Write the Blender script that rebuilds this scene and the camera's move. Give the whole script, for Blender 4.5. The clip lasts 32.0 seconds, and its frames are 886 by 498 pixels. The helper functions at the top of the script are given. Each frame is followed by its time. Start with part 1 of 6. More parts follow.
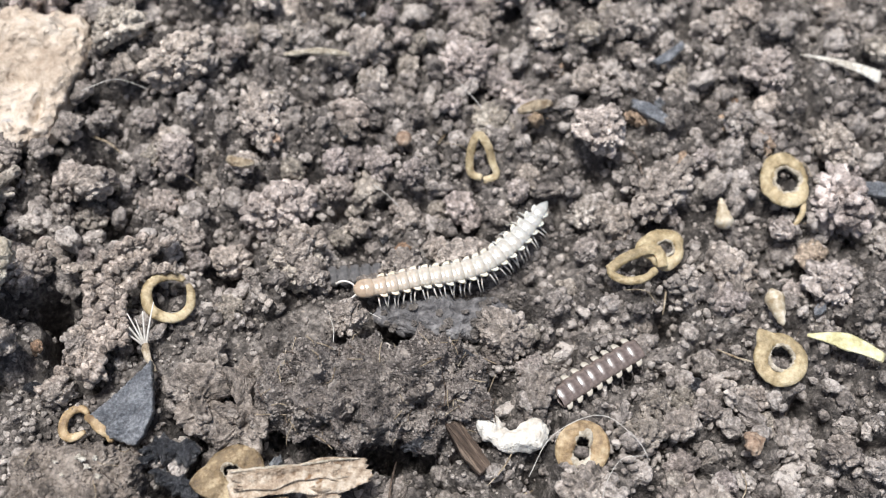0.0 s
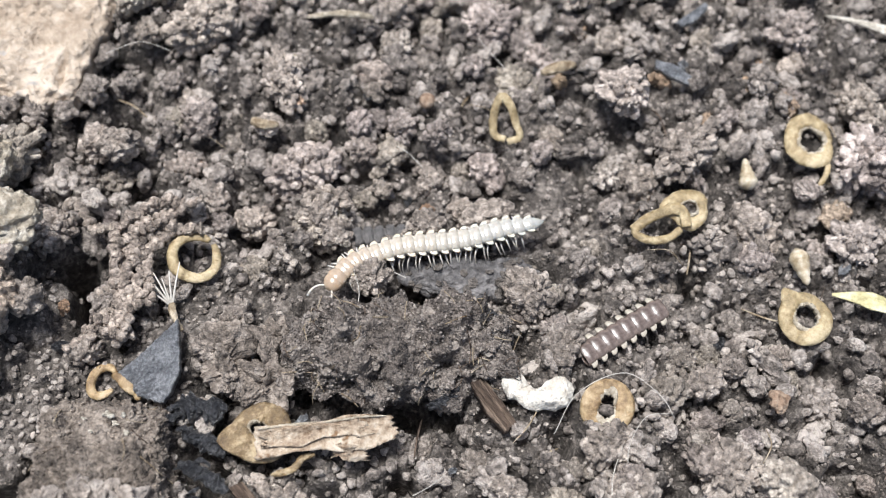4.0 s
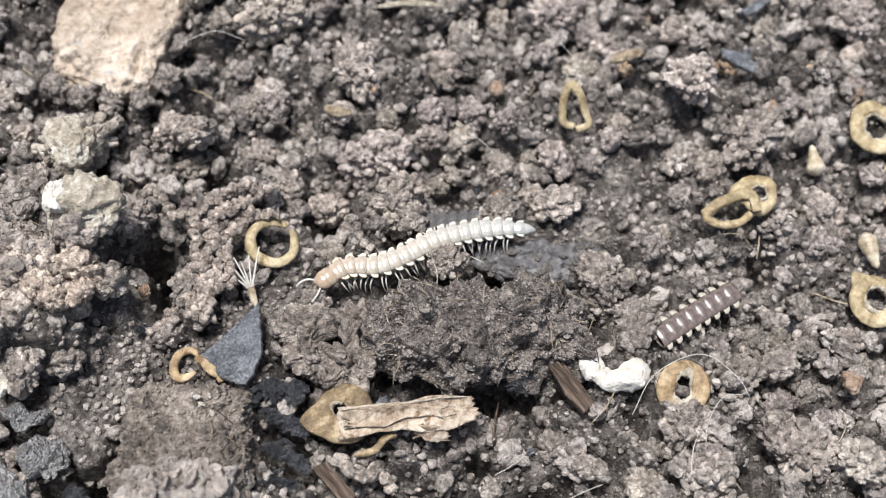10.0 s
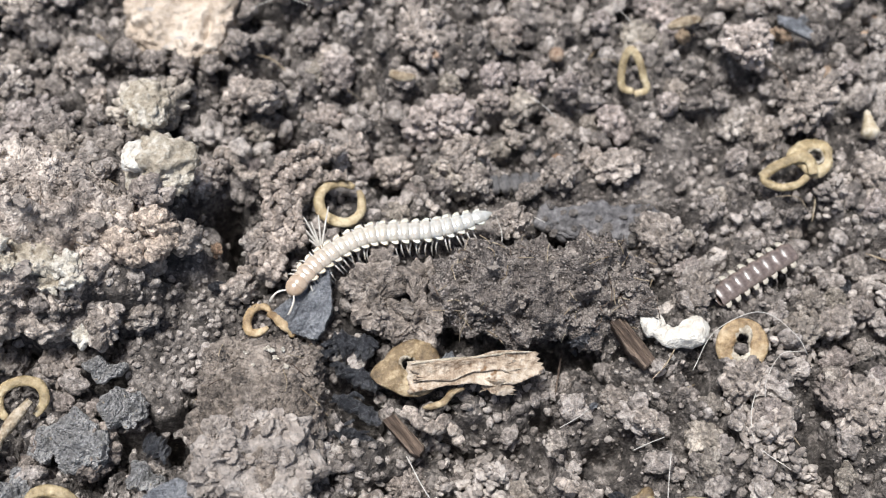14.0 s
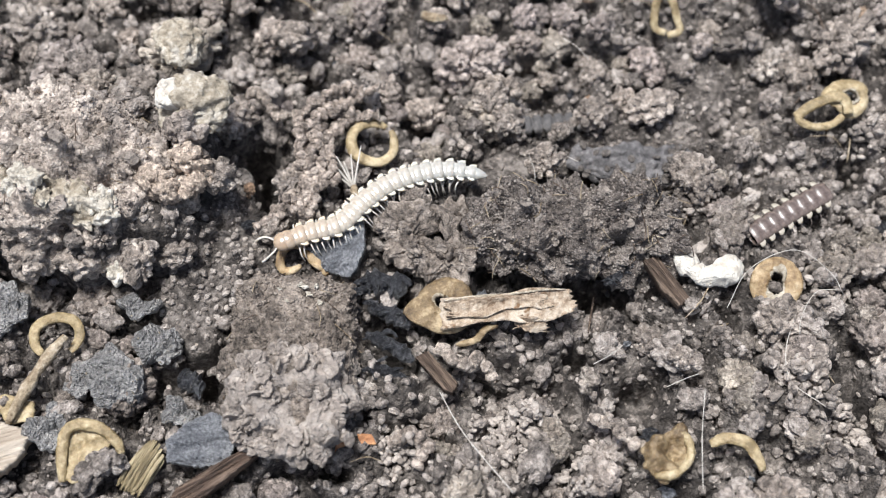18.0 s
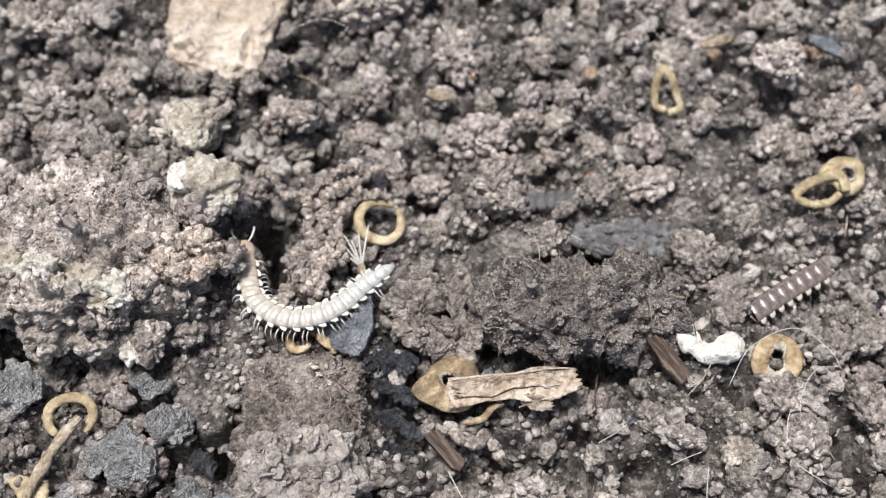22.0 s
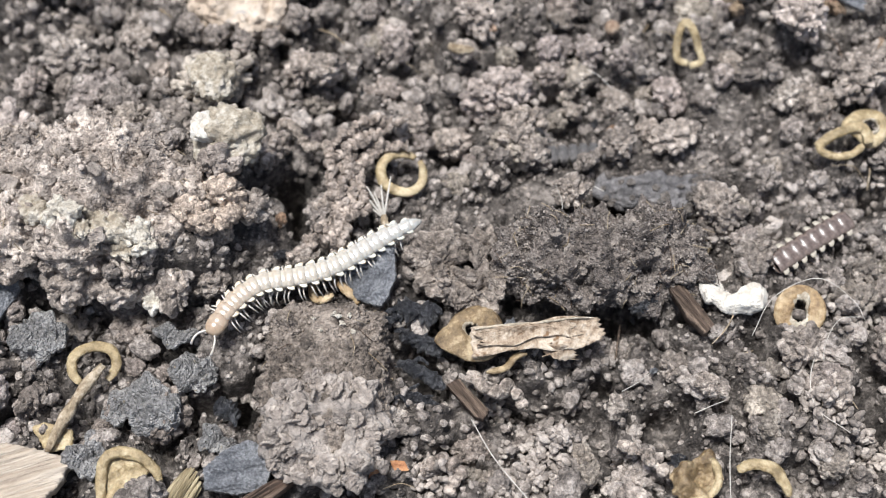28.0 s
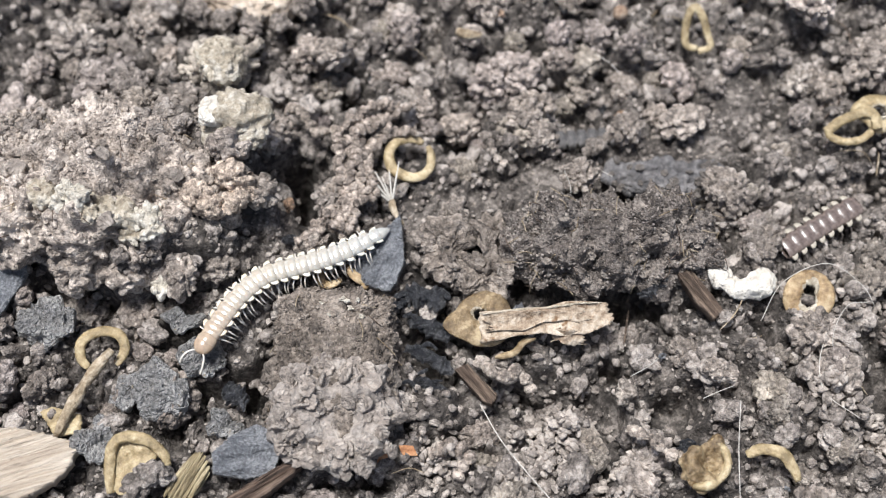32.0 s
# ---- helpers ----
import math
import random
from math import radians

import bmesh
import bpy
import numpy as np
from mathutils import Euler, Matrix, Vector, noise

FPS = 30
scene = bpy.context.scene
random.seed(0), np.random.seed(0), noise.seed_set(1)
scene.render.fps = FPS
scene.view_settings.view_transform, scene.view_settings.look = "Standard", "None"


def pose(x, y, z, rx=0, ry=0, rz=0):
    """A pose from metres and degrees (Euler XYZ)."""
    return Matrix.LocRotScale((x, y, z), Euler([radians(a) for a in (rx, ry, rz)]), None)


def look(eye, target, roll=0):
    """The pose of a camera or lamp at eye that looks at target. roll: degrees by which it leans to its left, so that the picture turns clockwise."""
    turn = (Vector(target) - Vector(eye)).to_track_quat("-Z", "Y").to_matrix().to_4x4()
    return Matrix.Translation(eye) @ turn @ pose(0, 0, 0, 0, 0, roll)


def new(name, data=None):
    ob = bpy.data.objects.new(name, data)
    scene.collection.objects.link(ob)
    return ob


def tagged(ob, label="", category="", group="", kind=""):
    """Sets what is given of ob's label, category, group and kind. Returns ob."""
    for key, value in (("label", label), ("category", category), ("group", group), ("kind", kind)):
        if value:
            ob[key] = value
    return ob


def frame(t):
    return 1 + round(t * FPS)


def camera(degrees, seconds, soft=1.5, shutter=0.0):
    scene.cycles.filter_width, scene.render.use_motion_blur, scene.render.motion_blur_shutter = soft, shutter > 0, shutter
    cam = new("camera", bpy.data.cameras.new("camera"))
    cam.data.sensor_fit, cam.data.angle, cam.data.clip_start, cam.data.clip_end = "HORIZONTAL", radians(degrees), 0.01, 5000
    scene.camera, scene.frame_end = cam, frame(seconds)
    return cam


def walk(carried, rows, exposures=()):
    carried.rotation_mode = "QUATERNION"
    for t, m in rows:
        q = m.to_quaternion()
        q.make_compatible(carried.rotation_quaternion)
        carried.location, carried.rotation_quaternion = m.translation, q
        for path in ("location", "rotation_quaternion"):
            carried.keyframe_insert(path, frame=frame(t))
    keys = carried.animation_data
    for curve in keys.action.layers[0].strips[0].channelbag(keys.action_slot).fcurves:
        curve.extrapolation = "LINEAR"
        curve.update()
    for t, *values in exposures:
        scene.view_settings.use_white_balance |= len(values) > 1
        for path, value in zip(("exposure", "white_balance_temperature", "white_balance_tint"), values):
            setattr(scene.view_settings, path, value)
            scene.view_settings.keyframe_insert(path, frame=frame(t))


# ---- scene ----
from itertools import product

U = 0.001  # one millimetre

# ---- camera ----
PATH = [
    (0, (0.00659, -0.03948, 0.10142), (0.00773, -0.00099, 0.02008), 9.62),
    (0.5, (0.00630, -0.04032, 0.10151), (0.00693, -0.00160, 0.02027), 8.89),
    (1, (0.00624, -0.04020, 0.10126), (0.00680, -0.00153, 0.02000), 8.75),
    (1.5, (0.00599, -0.04061, 0.10106), (0.00645, -0.00203, 0.01975), 8.58),
    (2, (0.00606, -0.04035, 0.10137), (0.00635, -0.00200, 0.01995), 8.32),
    (2.5, (0.00593, -0.04052, 0.10138), (0.00625, -0.00204, 0.02002), 8.28),
    (3, (0.00587, -0.04078, 0.10110), (0.00610, -0.00275, 0.01953), 8.13),
    (3.5, (0.00636, -0.04143, 0.10045), (0.00669, -0.00385, 0.01868), 8.36),
    (5.5, (0.00303, -0.04316, 0.10099), (0.00327, -0.00561, 0.01920), 8.34),
    (6, (0.00287, -0.04373, 0.10079), (0.00304, -0.00604, 0.01906), 8.18),
    (6.5, (0.00265, -0.04406, 0.10060), (0.00297, -0.00630, 0.01890), 8.42),
    (7, (0.00146, -0.04414, 0.10057), (0.00186, -0.00624, 0.01894), 8.45),
    (7.5, (0.00069, -0.04495, 0.10122), (0.00090, -0.00710, 0.01957), 8.17),
    (8, (0.00019, -0.04565, 0.10130), (-0.00000, -0.00762, 0.01973), 7.62),
    (8.5, (-0.00006, -0.04576, 0.10087), (-0.00010, -0.00764, 0.01934), 7.81),
    (9, (-0.00000, -0.04515, 0.10020), (-0.00000, -0.00712, 0.01862), 7.93),
    (9.5, (-0.00102, -0.04536, 0.10005), (-0.00067, -0.00715, 0.01856), 8.39),
    (10, (-0.00059, -0.04547, 0.10052), (-0.00034, -0.00728, 0.01903), 8.16),
    (10.5, (-0.00069, -0.04569, 0.10044), (-0.00037, -0.00731, 0.01903), 8.26),
    (11, (-0.00114, -0.04619, 0.10053), (-0.00081, -0.00760, 0.01923), 8.34),
    (11.5, (-0.00073, -0.04592, 0.10041), (-0.00057, -0.00743, 0.01906), 8.11),
    (12, (-0.00102, -0.04591, 0.10077), (-0.00089, -0.00753, 0.01936), 8.09),
    (12.5, (-0.00246, -0.04644, 0.10017), (-0.00221, -0.00798, 0.01880), 8.29),
    (13, (-0.00266, -0.04681, 0.10033), (-0.00242, -0.00827, 0.01900), 8.22),
    (13.5, (-0.00344, -0.04806, 0.10041), (-0.00337, -0.00958, 0.01905), 8.06),
    (14, (-0.00457, -0.04907, 0.10219), (-0.00543, -0.01226, 0.02007), 6.80),
    (14.5, (-0.00479, -0.05108, 0.10460), (-0.00724, -0.01489, 0.02223), 4.45),
    (15, (-0.00570, -0.05306, 0.10284), (-0.00831, -0.01712, 0.02037), 4.13),
    (15.5, (-0.00581, -0.05241, 0.10085), (-0.00819, -0.01730, 0.01801), 4.52),
    (17.5, (-0.00539, -0.05284, 0.10060), (-0.00750, -0.01746, 0.01787), 4.87),
    (18, (-0.00519, -0.05283, 0.10042), (-0.00731, -0.01736, 0.01773), 4.93),
    (18.5, (-0.00518, -0.05233, 0.10091), (-0.00730, -0.01706, 0.01814), 4.89),
    (19, (-0.00588, -0.05256, 0.10091), (-0.00758, -0.01713, 0.01820), 5.51),
    (19.5, (-0.00536, -0.05258, 0.10097), (-0.00739, -0.01694, 0.01835), 5.01),
    (20, (-0.00560, -0.05226, 0.10110), (-0.00731, -0.01679, 0.01840), 5.41),
    (20.5, (-0.00578, -0.05151, 0.10115), (-0.00723, -0.01616, 0.01840), 5.82),
    (21, (-0.00598, -0.05048, 0.10250), (-0.00765, -0.01470, 0.01994), 5.48),
    (21.5, (-0.00658, -0.04952, 0.10341), (-0.00808, -0.01301, 0.02116), 5.75),
    (22, (-0.00716, -0.04906, 0.10439), (-0.00895, -0.01209, 0.02235), 5.33),
    (22.5, (-0.00665, -0.05007, 0.10409), (-0.00909, -0.01248, 0.02235), 4.41),
    (23, (-0.00642, -0.04924, 0.10432), (-0.00877, -0.01201, 0.02241), 4.42),
    (23.5, (-0.00652, -0.04986, 0.10371), (-0.00876, -0.01218, 0.02201), 4.59),
    (24, (-0.00642, -0.04987, 0.10378), (-0.00862, -0.01221, 0.02207), 4.60),
    (24.5, (-0.00668, -0.04964, 0.10372), (-0.00862, -0.01200, 0.02199), 4.93),
    (26.5, (-0.00660, -0.04962, 0.10339), (-0.00826, -0.01173, 0.02177), 5.27),
    (27, (-0.00760, -0.05203, 0.10261), (-0.00944, -0.01497, 0.02062), 5.23),
    (27.5, (-0.00768, -0.05289, 0.10244), (-0.00958, -0.01620, 0.02027), 5.19),
    (28, (-0.00836, -0.05245, 0.10289), (-0.01035, -0.01629, 0.02049), 5.04),
    (28.5, (-0.00852, -0.05318, 0.10188), (-0.01049, -0.01776, 0.01917), 5.11),
    (29, (-0.00844, -0.05280, 0.10295), (-0.01054, -0.01769, 0.02010), 4.85),
    (29.5, (-0.00832, -0.05245, 0.10301), (-0.01055, -0.01732, 0.02018), 4.63),
    (30, (-0.00823, -0.05248, 0.10274), (-0.01039, -0.01731, 0.01993), 4.70),
    (30.5, (-0.00822, -0.05281, 0.10238), (-0.01042, -0.01732, 0.01971), 4.65),
    (31, (-0.00815, -0.05264, 0.10257), (-0.01035, -0.01720, 0.01987), 4.64),
    (31.5, (-0.00847, -0.05287, 0.10251), (-0.01060, -0.01734, 0.01985), 4.77),
    (32, (-0.00884, -0.05303, 0.10246), (-0.01090, -0.01744, 0.01983), 4.92),
]
cam = camera(40, 32.0, soft=1.05)
cam.data.dof.use_dof, cam.data.dof.focus_distance, cam.data.dof.aperture_fstop = True, 0.107, 24
walk(cam, [(t, look(eye, aim, roll)) for t, eye, aim, roll in PATH], exposures=[(0, 1.06), (32, 1.06)])

# ---- light: a bright overcast sky ----
world = bpy.data.worlds.new("overcast_sky")
scene.world = world
world.use_nodes = True
sky = world.node_tree.nodes.new("ShaderNodeTexSky")
sky.sky_type, sky.sun_disc = "NISHITA", False
sky.sun_elevation, sky.sun_rotation = radians(76), radians(-63)
sky.dust_density, sky.air_density = 4.0, 1.0
world.node_tree.links.new(sky.outputs["Color"], world.node_tree.nodes["Background"].inputs["Color"])
world.node_tree.nodes["Background"].inputs["Strength"].default_value = 0.06
sun = new("sun", bpy.data.lights.new("sun", "SUN"))
sun.data.energy, sun.data.angle, sun.data.color = 2.9, radians(14), (0.97, 0.98, 1.0)
sun.matrix_world = look((-0.22, 0.11, 1.0), (0, 0, 0))


# ---- materials ----
def material(name, dark, mid, light, size=1.0, rough=0.85, relief=0.15, grain=0.25, island=0.0, gloss=0.3, fleck=None, tinted=False, sss=0.0, space="Object", grit=0.0, fibre=None):
    """Two scales of colour and two of relief. size, relief and grain are in millimetres."""
    m = bpy.data.materials.new(name)
    m.use_nodes = True
    nodes, links = m.node_tree.nodes, m.node_tree.links
    bsdf = nodes["Principled BSDF"]
    bsdf.inputs["Roughness"].default_value = rough
    bsdf.inputs["Specular IOR Level"].default_value = gloss
    coords = nodes.new("ShaderNodeTexCoord").outputs["Object"] if space == "Object" else nodes.new("ShaderNodeNewGeometry").outputs["Position"]

    if fibre is not None:
        spin, draw = nodes.new("ShaderNodeVectorRotate"), nodes.new("ShaderNodeVectorMath")
        spin.rotation_type, draw.operation = "Z_AXIS", "MULTIPLY"
        spin.inputs["Angle"].default_value = radians(-fibre)
        draw.inputs[1].default_value = (0.1, 1.6, 1.0)
        links.new(coords, spin.inputs["Vector"])
        links.new(spin.outputs[0], draw.inputs[0])
        coords = draw.outputs[0]

    def cloud(scale, detail, roughness=0.6):
        n = nodes.new("ShaderNodeTexNoise")
        n.inputs["Scale"].default_value, n.inputs["Detail"].default_value, n.inputs["Roughness"].default_value = scale, detail, roughness
        links.new(coords, n.inputs["Vector"])
        return n.outputs["Fac"]

    broad, fine = cloud(0.16 / (size * U), 3), cloud(1 / (size * U), 5, 0.7)
    add = nodes.new("ShaderNodeMath")
    add.operation = "MULTIPLY_ADD"
    links.new(broad, add.inputs[0])
    add.inputs[1].default_value = 0.4
    half = nodes.new("ShaderNodeMath")
    half.operation = "MULTIPLY"
    half.inputs[1].default_value = 0.6
    links.new(fine, half.inputs[0])
    links.new(half.outputs[0], add.inputs[2])
    value = add.outputs[0]
    if island:
        geo = nodes.new("ShaderNodeNewGeometry")
        more = nodes.new("ShaderNodeMath")
        more.operation = "MULTIPLY_ADD"
        links.new(geo.outputs["Random Per Island"], more.inputs[0])
        more.inputs[1].default_value = island
        low = nodes.new("ShaderNodeMath")
        low.operation = "SUBTRACT"
        low.inputs[1].default_value = island / 2
        links.new(value, low.inputs[0])
        links.new(low.outputs[0], more.inputs[2])
        value = more.outputs[0]
    ramp = nodes.new("ShaderNodeValToRGB")
    ramp.color_ramp.elements[0].position, ramp.color_ramp.elements[0].color = 0.39, (*dark, 1)
    ramp.color_ramp.elements[1].position, ramp.color_ramp.elements[1].color = 0.61, (*light, 1)
    ramp.color_ramp.elements.new(0.5).color = (*mid, 1)
    links.new(value, ramp.inputs["Fac"])
    colour = ramp.outputs["Color"]
    if fleck:
        spots = nodes.new("ShaderNodeValToRGB")
        spots.color_ramp.elements[0].position, spots.color_ramp.elements[1].position = 0.66, 0.74
        links.new(cloud(0.7 / (size * U), 2), spots.inputs["Fac"])
        mix = nodes.new("ShaderNodeMix")
        mix.data_type = "RGBA"
        links.new(spots.outputs["Color"], mix.inputs["Factor"])
        links.new(colour, mix.inputs["A"])
        mix.inputs["B"].default_value = (*fleck, 1)
        colour = mix.outputs["Result"]
    if tinted:
        info = nodes.new("ShaderNodeObjectInfo")
        mix = nodes.new("ShaderNodeMix")
        mix.data_type, mix.blend_type = "RGBA", "MULTIPLY"
        mix.inputs["Factor"].default_value = 1
        links.new(colour, mix.inputs["A"])
        links.new(info.outputs["Color"], mix.inputs["B"])
        colour = mix.outputs["Result"]
    links.new(colour, bsdf.inputs["Base Color"])
    height = nodes.new("ShaderNodeMath")
    height.operation = "ADD"
    links.new(cloud(0.8 / (grain * U), 4, 0.7), height.inputs[0])
    links.new(cloud(0.3 / (grain * U), 2), height.inputs[1])
    bump = nodes.new("ShaderNodeBump")
    bump.inputs["Strength"].default_value, bump.inputs["Distance"].default_value = 1.0, 2.2 * relief * U
    relief_out = height.outputs[0]
    if grit:
        grains = nodes.new("ShaderNodeTexVoronoi")
        grains.inputs["Scale"].default_value = 1 / (1.1 * grain * U)
        grains.inputs["Detail"].default_value = 1.0
        links.new(coords, grains.inputs["Vector"])
        pile = nodes.new("ShaderNodeMath")
        pile.operation = "MULTIPLY_ADD"
        links.new(grains.outputs["Distance"], pile.inputs[0])
        pile.inputs[1].default_value = -0.7 * grit
        links.new(relief_out, pile.inputs[2])
        relief_out = pile.outputs[0]
    links.new(relief_out, bump.inputs["Height"])
    links.new(bump.outputs["Normal"], bsdf.inputs["Normal"])
    if sss:
        bsdf.inputs["Subsurface Weight"].default_value = sss
        bsdf.inputs["Subsurface Radius"].default_value = (1.0, 0.8, 0.6)
        bsdf.inputs["Subsurface Scale"].default_value = 0.4 * U
    return m


# Far darker than the pellets: shade in gaps and pits is put into this colour.
SHADED_SOIL = material("soil", (0.03, 0.026, 0.023), (0.088, 0.077, 0.068), (0.26, 0.231, 0.206), 0.6, 0.85, 0.12, 0.24, fleck=(0.36, 0.31, 0.26), space="World", grit=0.8)
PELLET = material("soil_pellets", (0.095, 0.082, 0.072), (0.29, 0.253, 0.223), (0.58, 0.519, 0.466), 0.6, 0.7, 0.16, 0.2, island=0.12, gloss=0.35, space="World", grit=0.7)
BEAD = material("pale_beads", (0.22, 0.192, 0.168), (0.37, 0.325, 0.285), (0.55, 0.49, 0.435), 0.5, 0.7, 0.12, 0.2, island=0.2, gloss=0.35, space="World", grit=0.6)
CLUMP = material("crumbly_clump", (0.09, 0.078, 0.069), (0.285, 0.249, 0.22), (0.58, 0.52, 0.468), 0.6, 0.7, 0.16, 0.2, gloss=0.35, tinted=True, grit=0.7)
CLOD = material("matted_clod", (0.08, 0.068, 0.06), (0.205, 0.176, 0.155), (0.42, 0.37, 0.325), 0.4, 0.8, 0.2, 0.2, fleck=(0.46, 0.41, 0.36), grit=1.3)
MUD = material("damp_mud", (0.055, 0.052, 0.052), (0.125, 0.119, 0.118), (0.24, 0.23, 0.226), 0.8, 0.55, 0.1, 0.25, gloss=0.5, grit=0.5)
CAST = material("smooth_cast", (0.21, 0.184, 0.163), (0.32, 0.283, 0.251), (0.46, 0.413, 0.368), 0.9, 0.8, 0.12, 0.25, gloss=0.4, tinted=True, grit=0.8)
CLOD_CRUMB = material("clod_crumbs", (0.08, 0.069, 0.061), (0.19, 0.166, 0.147), (0.42, 0.371, 0.33), 0.5, 0.65, 0.18, 0.2, island=0.45, fleck=(0.46, 0.41, 0.36), grit=1.0)
STONE = material("cream_stone", (0.33, 0.26, 0.195), (0.475, 0.39, 0.305), (0.61, 0.53, 0.44), 1.4, 0.85, 0.2, 0.4, fleck=(0.40, 0.37, 0.34))
CHALK = material("white_chalk", (0.56, 0.50, 0.42), (0.72, 0.68, 0.60), (0.79, 0.76, 0.69), 0.8, 0.9, 0.14, 0.2, grit=0.35)
LICHEN = material("pale_crust", (0.40, 0.36, 0.29), (0.66, 0.61, 0.52), (0.82, 0.79, 0.71), 0.4, 0.85, 0.16, 0.15)
PALE_STONE = material("pale_stone", (0.26, 0.22, 0.165), (0.45, 0.395, 0.31), (0.67, 0.625, 0.54), 0.8, 0.85, 0.2, 0.25, fleck=(0.34, 0.30, 0.25))
SLATE = material("grey_slate", (0.085, 0.091, 0.1), (0.19, 0.198, 0.212), (0.37, 0.38, 0.395), 0.25, 0.4, 0.25, 0.16, gloss=0.8)
GREY_STONE = material("grey_crystalline", (0.15, 0.147, 0.142), (0.32, 0.312, 0.30), (0.58, 0.565, 0.545), 0.35, 0.42, 0.3, 0.22, gloss=0.8, fleck=(0.40, 0.34, 0.25), grit=1.4)
CHAR = material("black_char", (0.010, 0.010, 0.012), (0.03, 0.031, 0.035), (0.12, 0.122, 0.128), 0.3, 0.38, 0.3, 0.2, gloss=0.8)
POD = material("dry_pod", (0.17, 0.125, 0.06), (0.33, 0.255, 0.14), (0.52, 0.435, 0.28), 0.9, 0.4, 0.08, 0.25, gloss=0.55, sss=0.2)
POD_BROWN = material("brown_pod", (0.16, 0.10, 0.048), (0.35, 0.25, 0.135), (0.54, 0.43, 0.28), 1.0, 0.42, 0.08, 0.25, gloss=0.5, sss=0.2)
BARK = material("pale_bark", (0.17, 0.112, 0.07), (0.40, 0.318, 0.235), (0.60, 0.52, 0.42), 0.8, 0.75, 0.15, 0.3, fleck=(0.20, 0.12, 0.065))
WOOD = material("dark_wood", (0.03, 0.021, 0.016), (0.10, 0.07, 0.052), (0.24, 0.18, 0.135), 0.5, 0.75, 0.2, 0.2, fibre=-45)
STRAW = material("tan_wood", (0.15, 0.105, 0.062), (0.33, 0.265, 0.18), (0.52, 0.445, 0.34), 0.7, 0.7, 0.14, 0.25, fleck=(0.17, 0.11, 0.065))
GRAIN_WOOD = material("grained_wood", (0.33, 0.265, 0.205), (0.45, 0.38, 0.30), (0.57, 0.50, 0.415), 0.6, 0.75, 0.16, 0.22, fibre=28)
HUSK = material("fibrous_husk", (0.10, 0.075, 0.035), (0.27, 0.215, 0.12), (0.48, 0.41, 0.26), 0.5, 0.5, 0.16, 0.2, gloss=0.5, fibre=70)
RUST = material("rust_flake", (0.22, 0.09, 0.04), (0.38, 0.18, 0.085), (0.52, 0.29, 0.15), 0.6, 0.7, 0.06, 0.2)
LEAF = material("yellow_leaf", (0.30, 0.27, 0.13), (0.50, 0.46, 0.26), (0.66, 0.62, 0.43), 1.0, 0.5, 0.06, 0.3)
RIM = material("frayed_rim", (0.22, 0.185, 0.135), (0.40, 0.35, 0.27), (0.60, 0.55, 0.46), 0.5, 0.7, 0.1, 0.15)
POD_DARK = material("weathered_pod", (0.085, 0.055, 0.026), (0.21, 0.148, 0.078), (0.43, 0.34, 0.21), 0.9, 0.4, 0.1, 0.25, gloss=0.55, sss=0.15)
RED_WOOD = material("reddish_wood", (0.035, 0.024, 0.018), (0.115, 0.078, 0.058), (0.25, 0.185, 0.14), 0.5, 0.75, 0.2, 0.2, fibre=40)
SHELL = material("glossy_shell", (0.28, 0.215, 0.13), (0.41, 0.35, 0.25), (0.58, 0.525, 0.43), 0.8, 0.25, 0.04, 0.3, gloss=0.6, sss=0.2)
PEBBLE = material("brown_pebble", (0.21, 0.135, 0.09), (0.34, 0.245, 0.175), (0.48, 0.375, 0.285), 0.5, 0.8, 0.14, 0.2)
HAIR = material("pale_hair", (0.36, 0.335, 0.295), (0.48, 0.455, 0.41), (0.60, 0.575, 0.53), 0.5, 0.4, 0.01, 0.2)
CUTICLE = material("pale_cuticle", (0.30, 0.285, 0.255), (0.375, 0.358, 0.323), (0.45, 0.432, 0.395), 0.9, 0.21, 0.006, 0.3, gloss=0.75, tinted=True, sss=0.4)
DULL_KEEL = material("dull_keel", (0.22, 0.195, 0.155), (0.32, 0.29, 0.235), (0.44, 0.41, 0.345), 0.8, 0.4, 0.02, 0.3)
LEG = material("translucent_leg", (0.40, 0.37, 0.32), (0.50, 0.47, 0.42), (0.60, 0.57, 0.52), 0.5, 0.35, 0.01, 0.15, gloss=0.5, sss=0.3)
BROWN_CUTICLE = material("brown_cuticle", (0.07, 0.052, 0.044), (0.125, 0.095, 0.081), (0.19, 0.148, 0.127), 0.6, 0.26, 0.01, 0.2, gloss=0.8)
DARK_LEG = material("dark_leg", (0.06, 0.05, 0.045), (0.11, 0.092, 0.082), (0.2, 0.175, 0.155), 0.5, 0.35, 0.01, 0.15, gloss=0.5)
GREY_CUTICLE = material("grey_cuticle", (0.05, 0.048, 0.048), (0.09, 0.085, 0.082), (0.15, 0.142, 0.136), 0.5, 0.45, 0.05, 0.16, gloss=0.4)

# ---- fields over the plane, in millimetres ----
TABLES = np.random.RandomState(7).rand(8, 256, 256)


def value_noise(x, y, k):
    xi, yi = np.floor(x).astype(int), np.floor(y).astype(int)
    u, v = x - xi, y - yi
    u, v = u * u * (3 - 2 * u), v * v * (3 - 2 * v)
    t = TABLES[k]
    a, b = t[xi % 256, yi % 256], t[(xi + 1) % 256, yi % 256]
    c, d = t[xi % 256, (yi + 1) % 256], t[(xi + 1) % 256, (yi + 1) % 256]
    return (a * (1 - u) + b * u) * (1 - v) + (c * (1 - u) + d * u) * v - 0.5


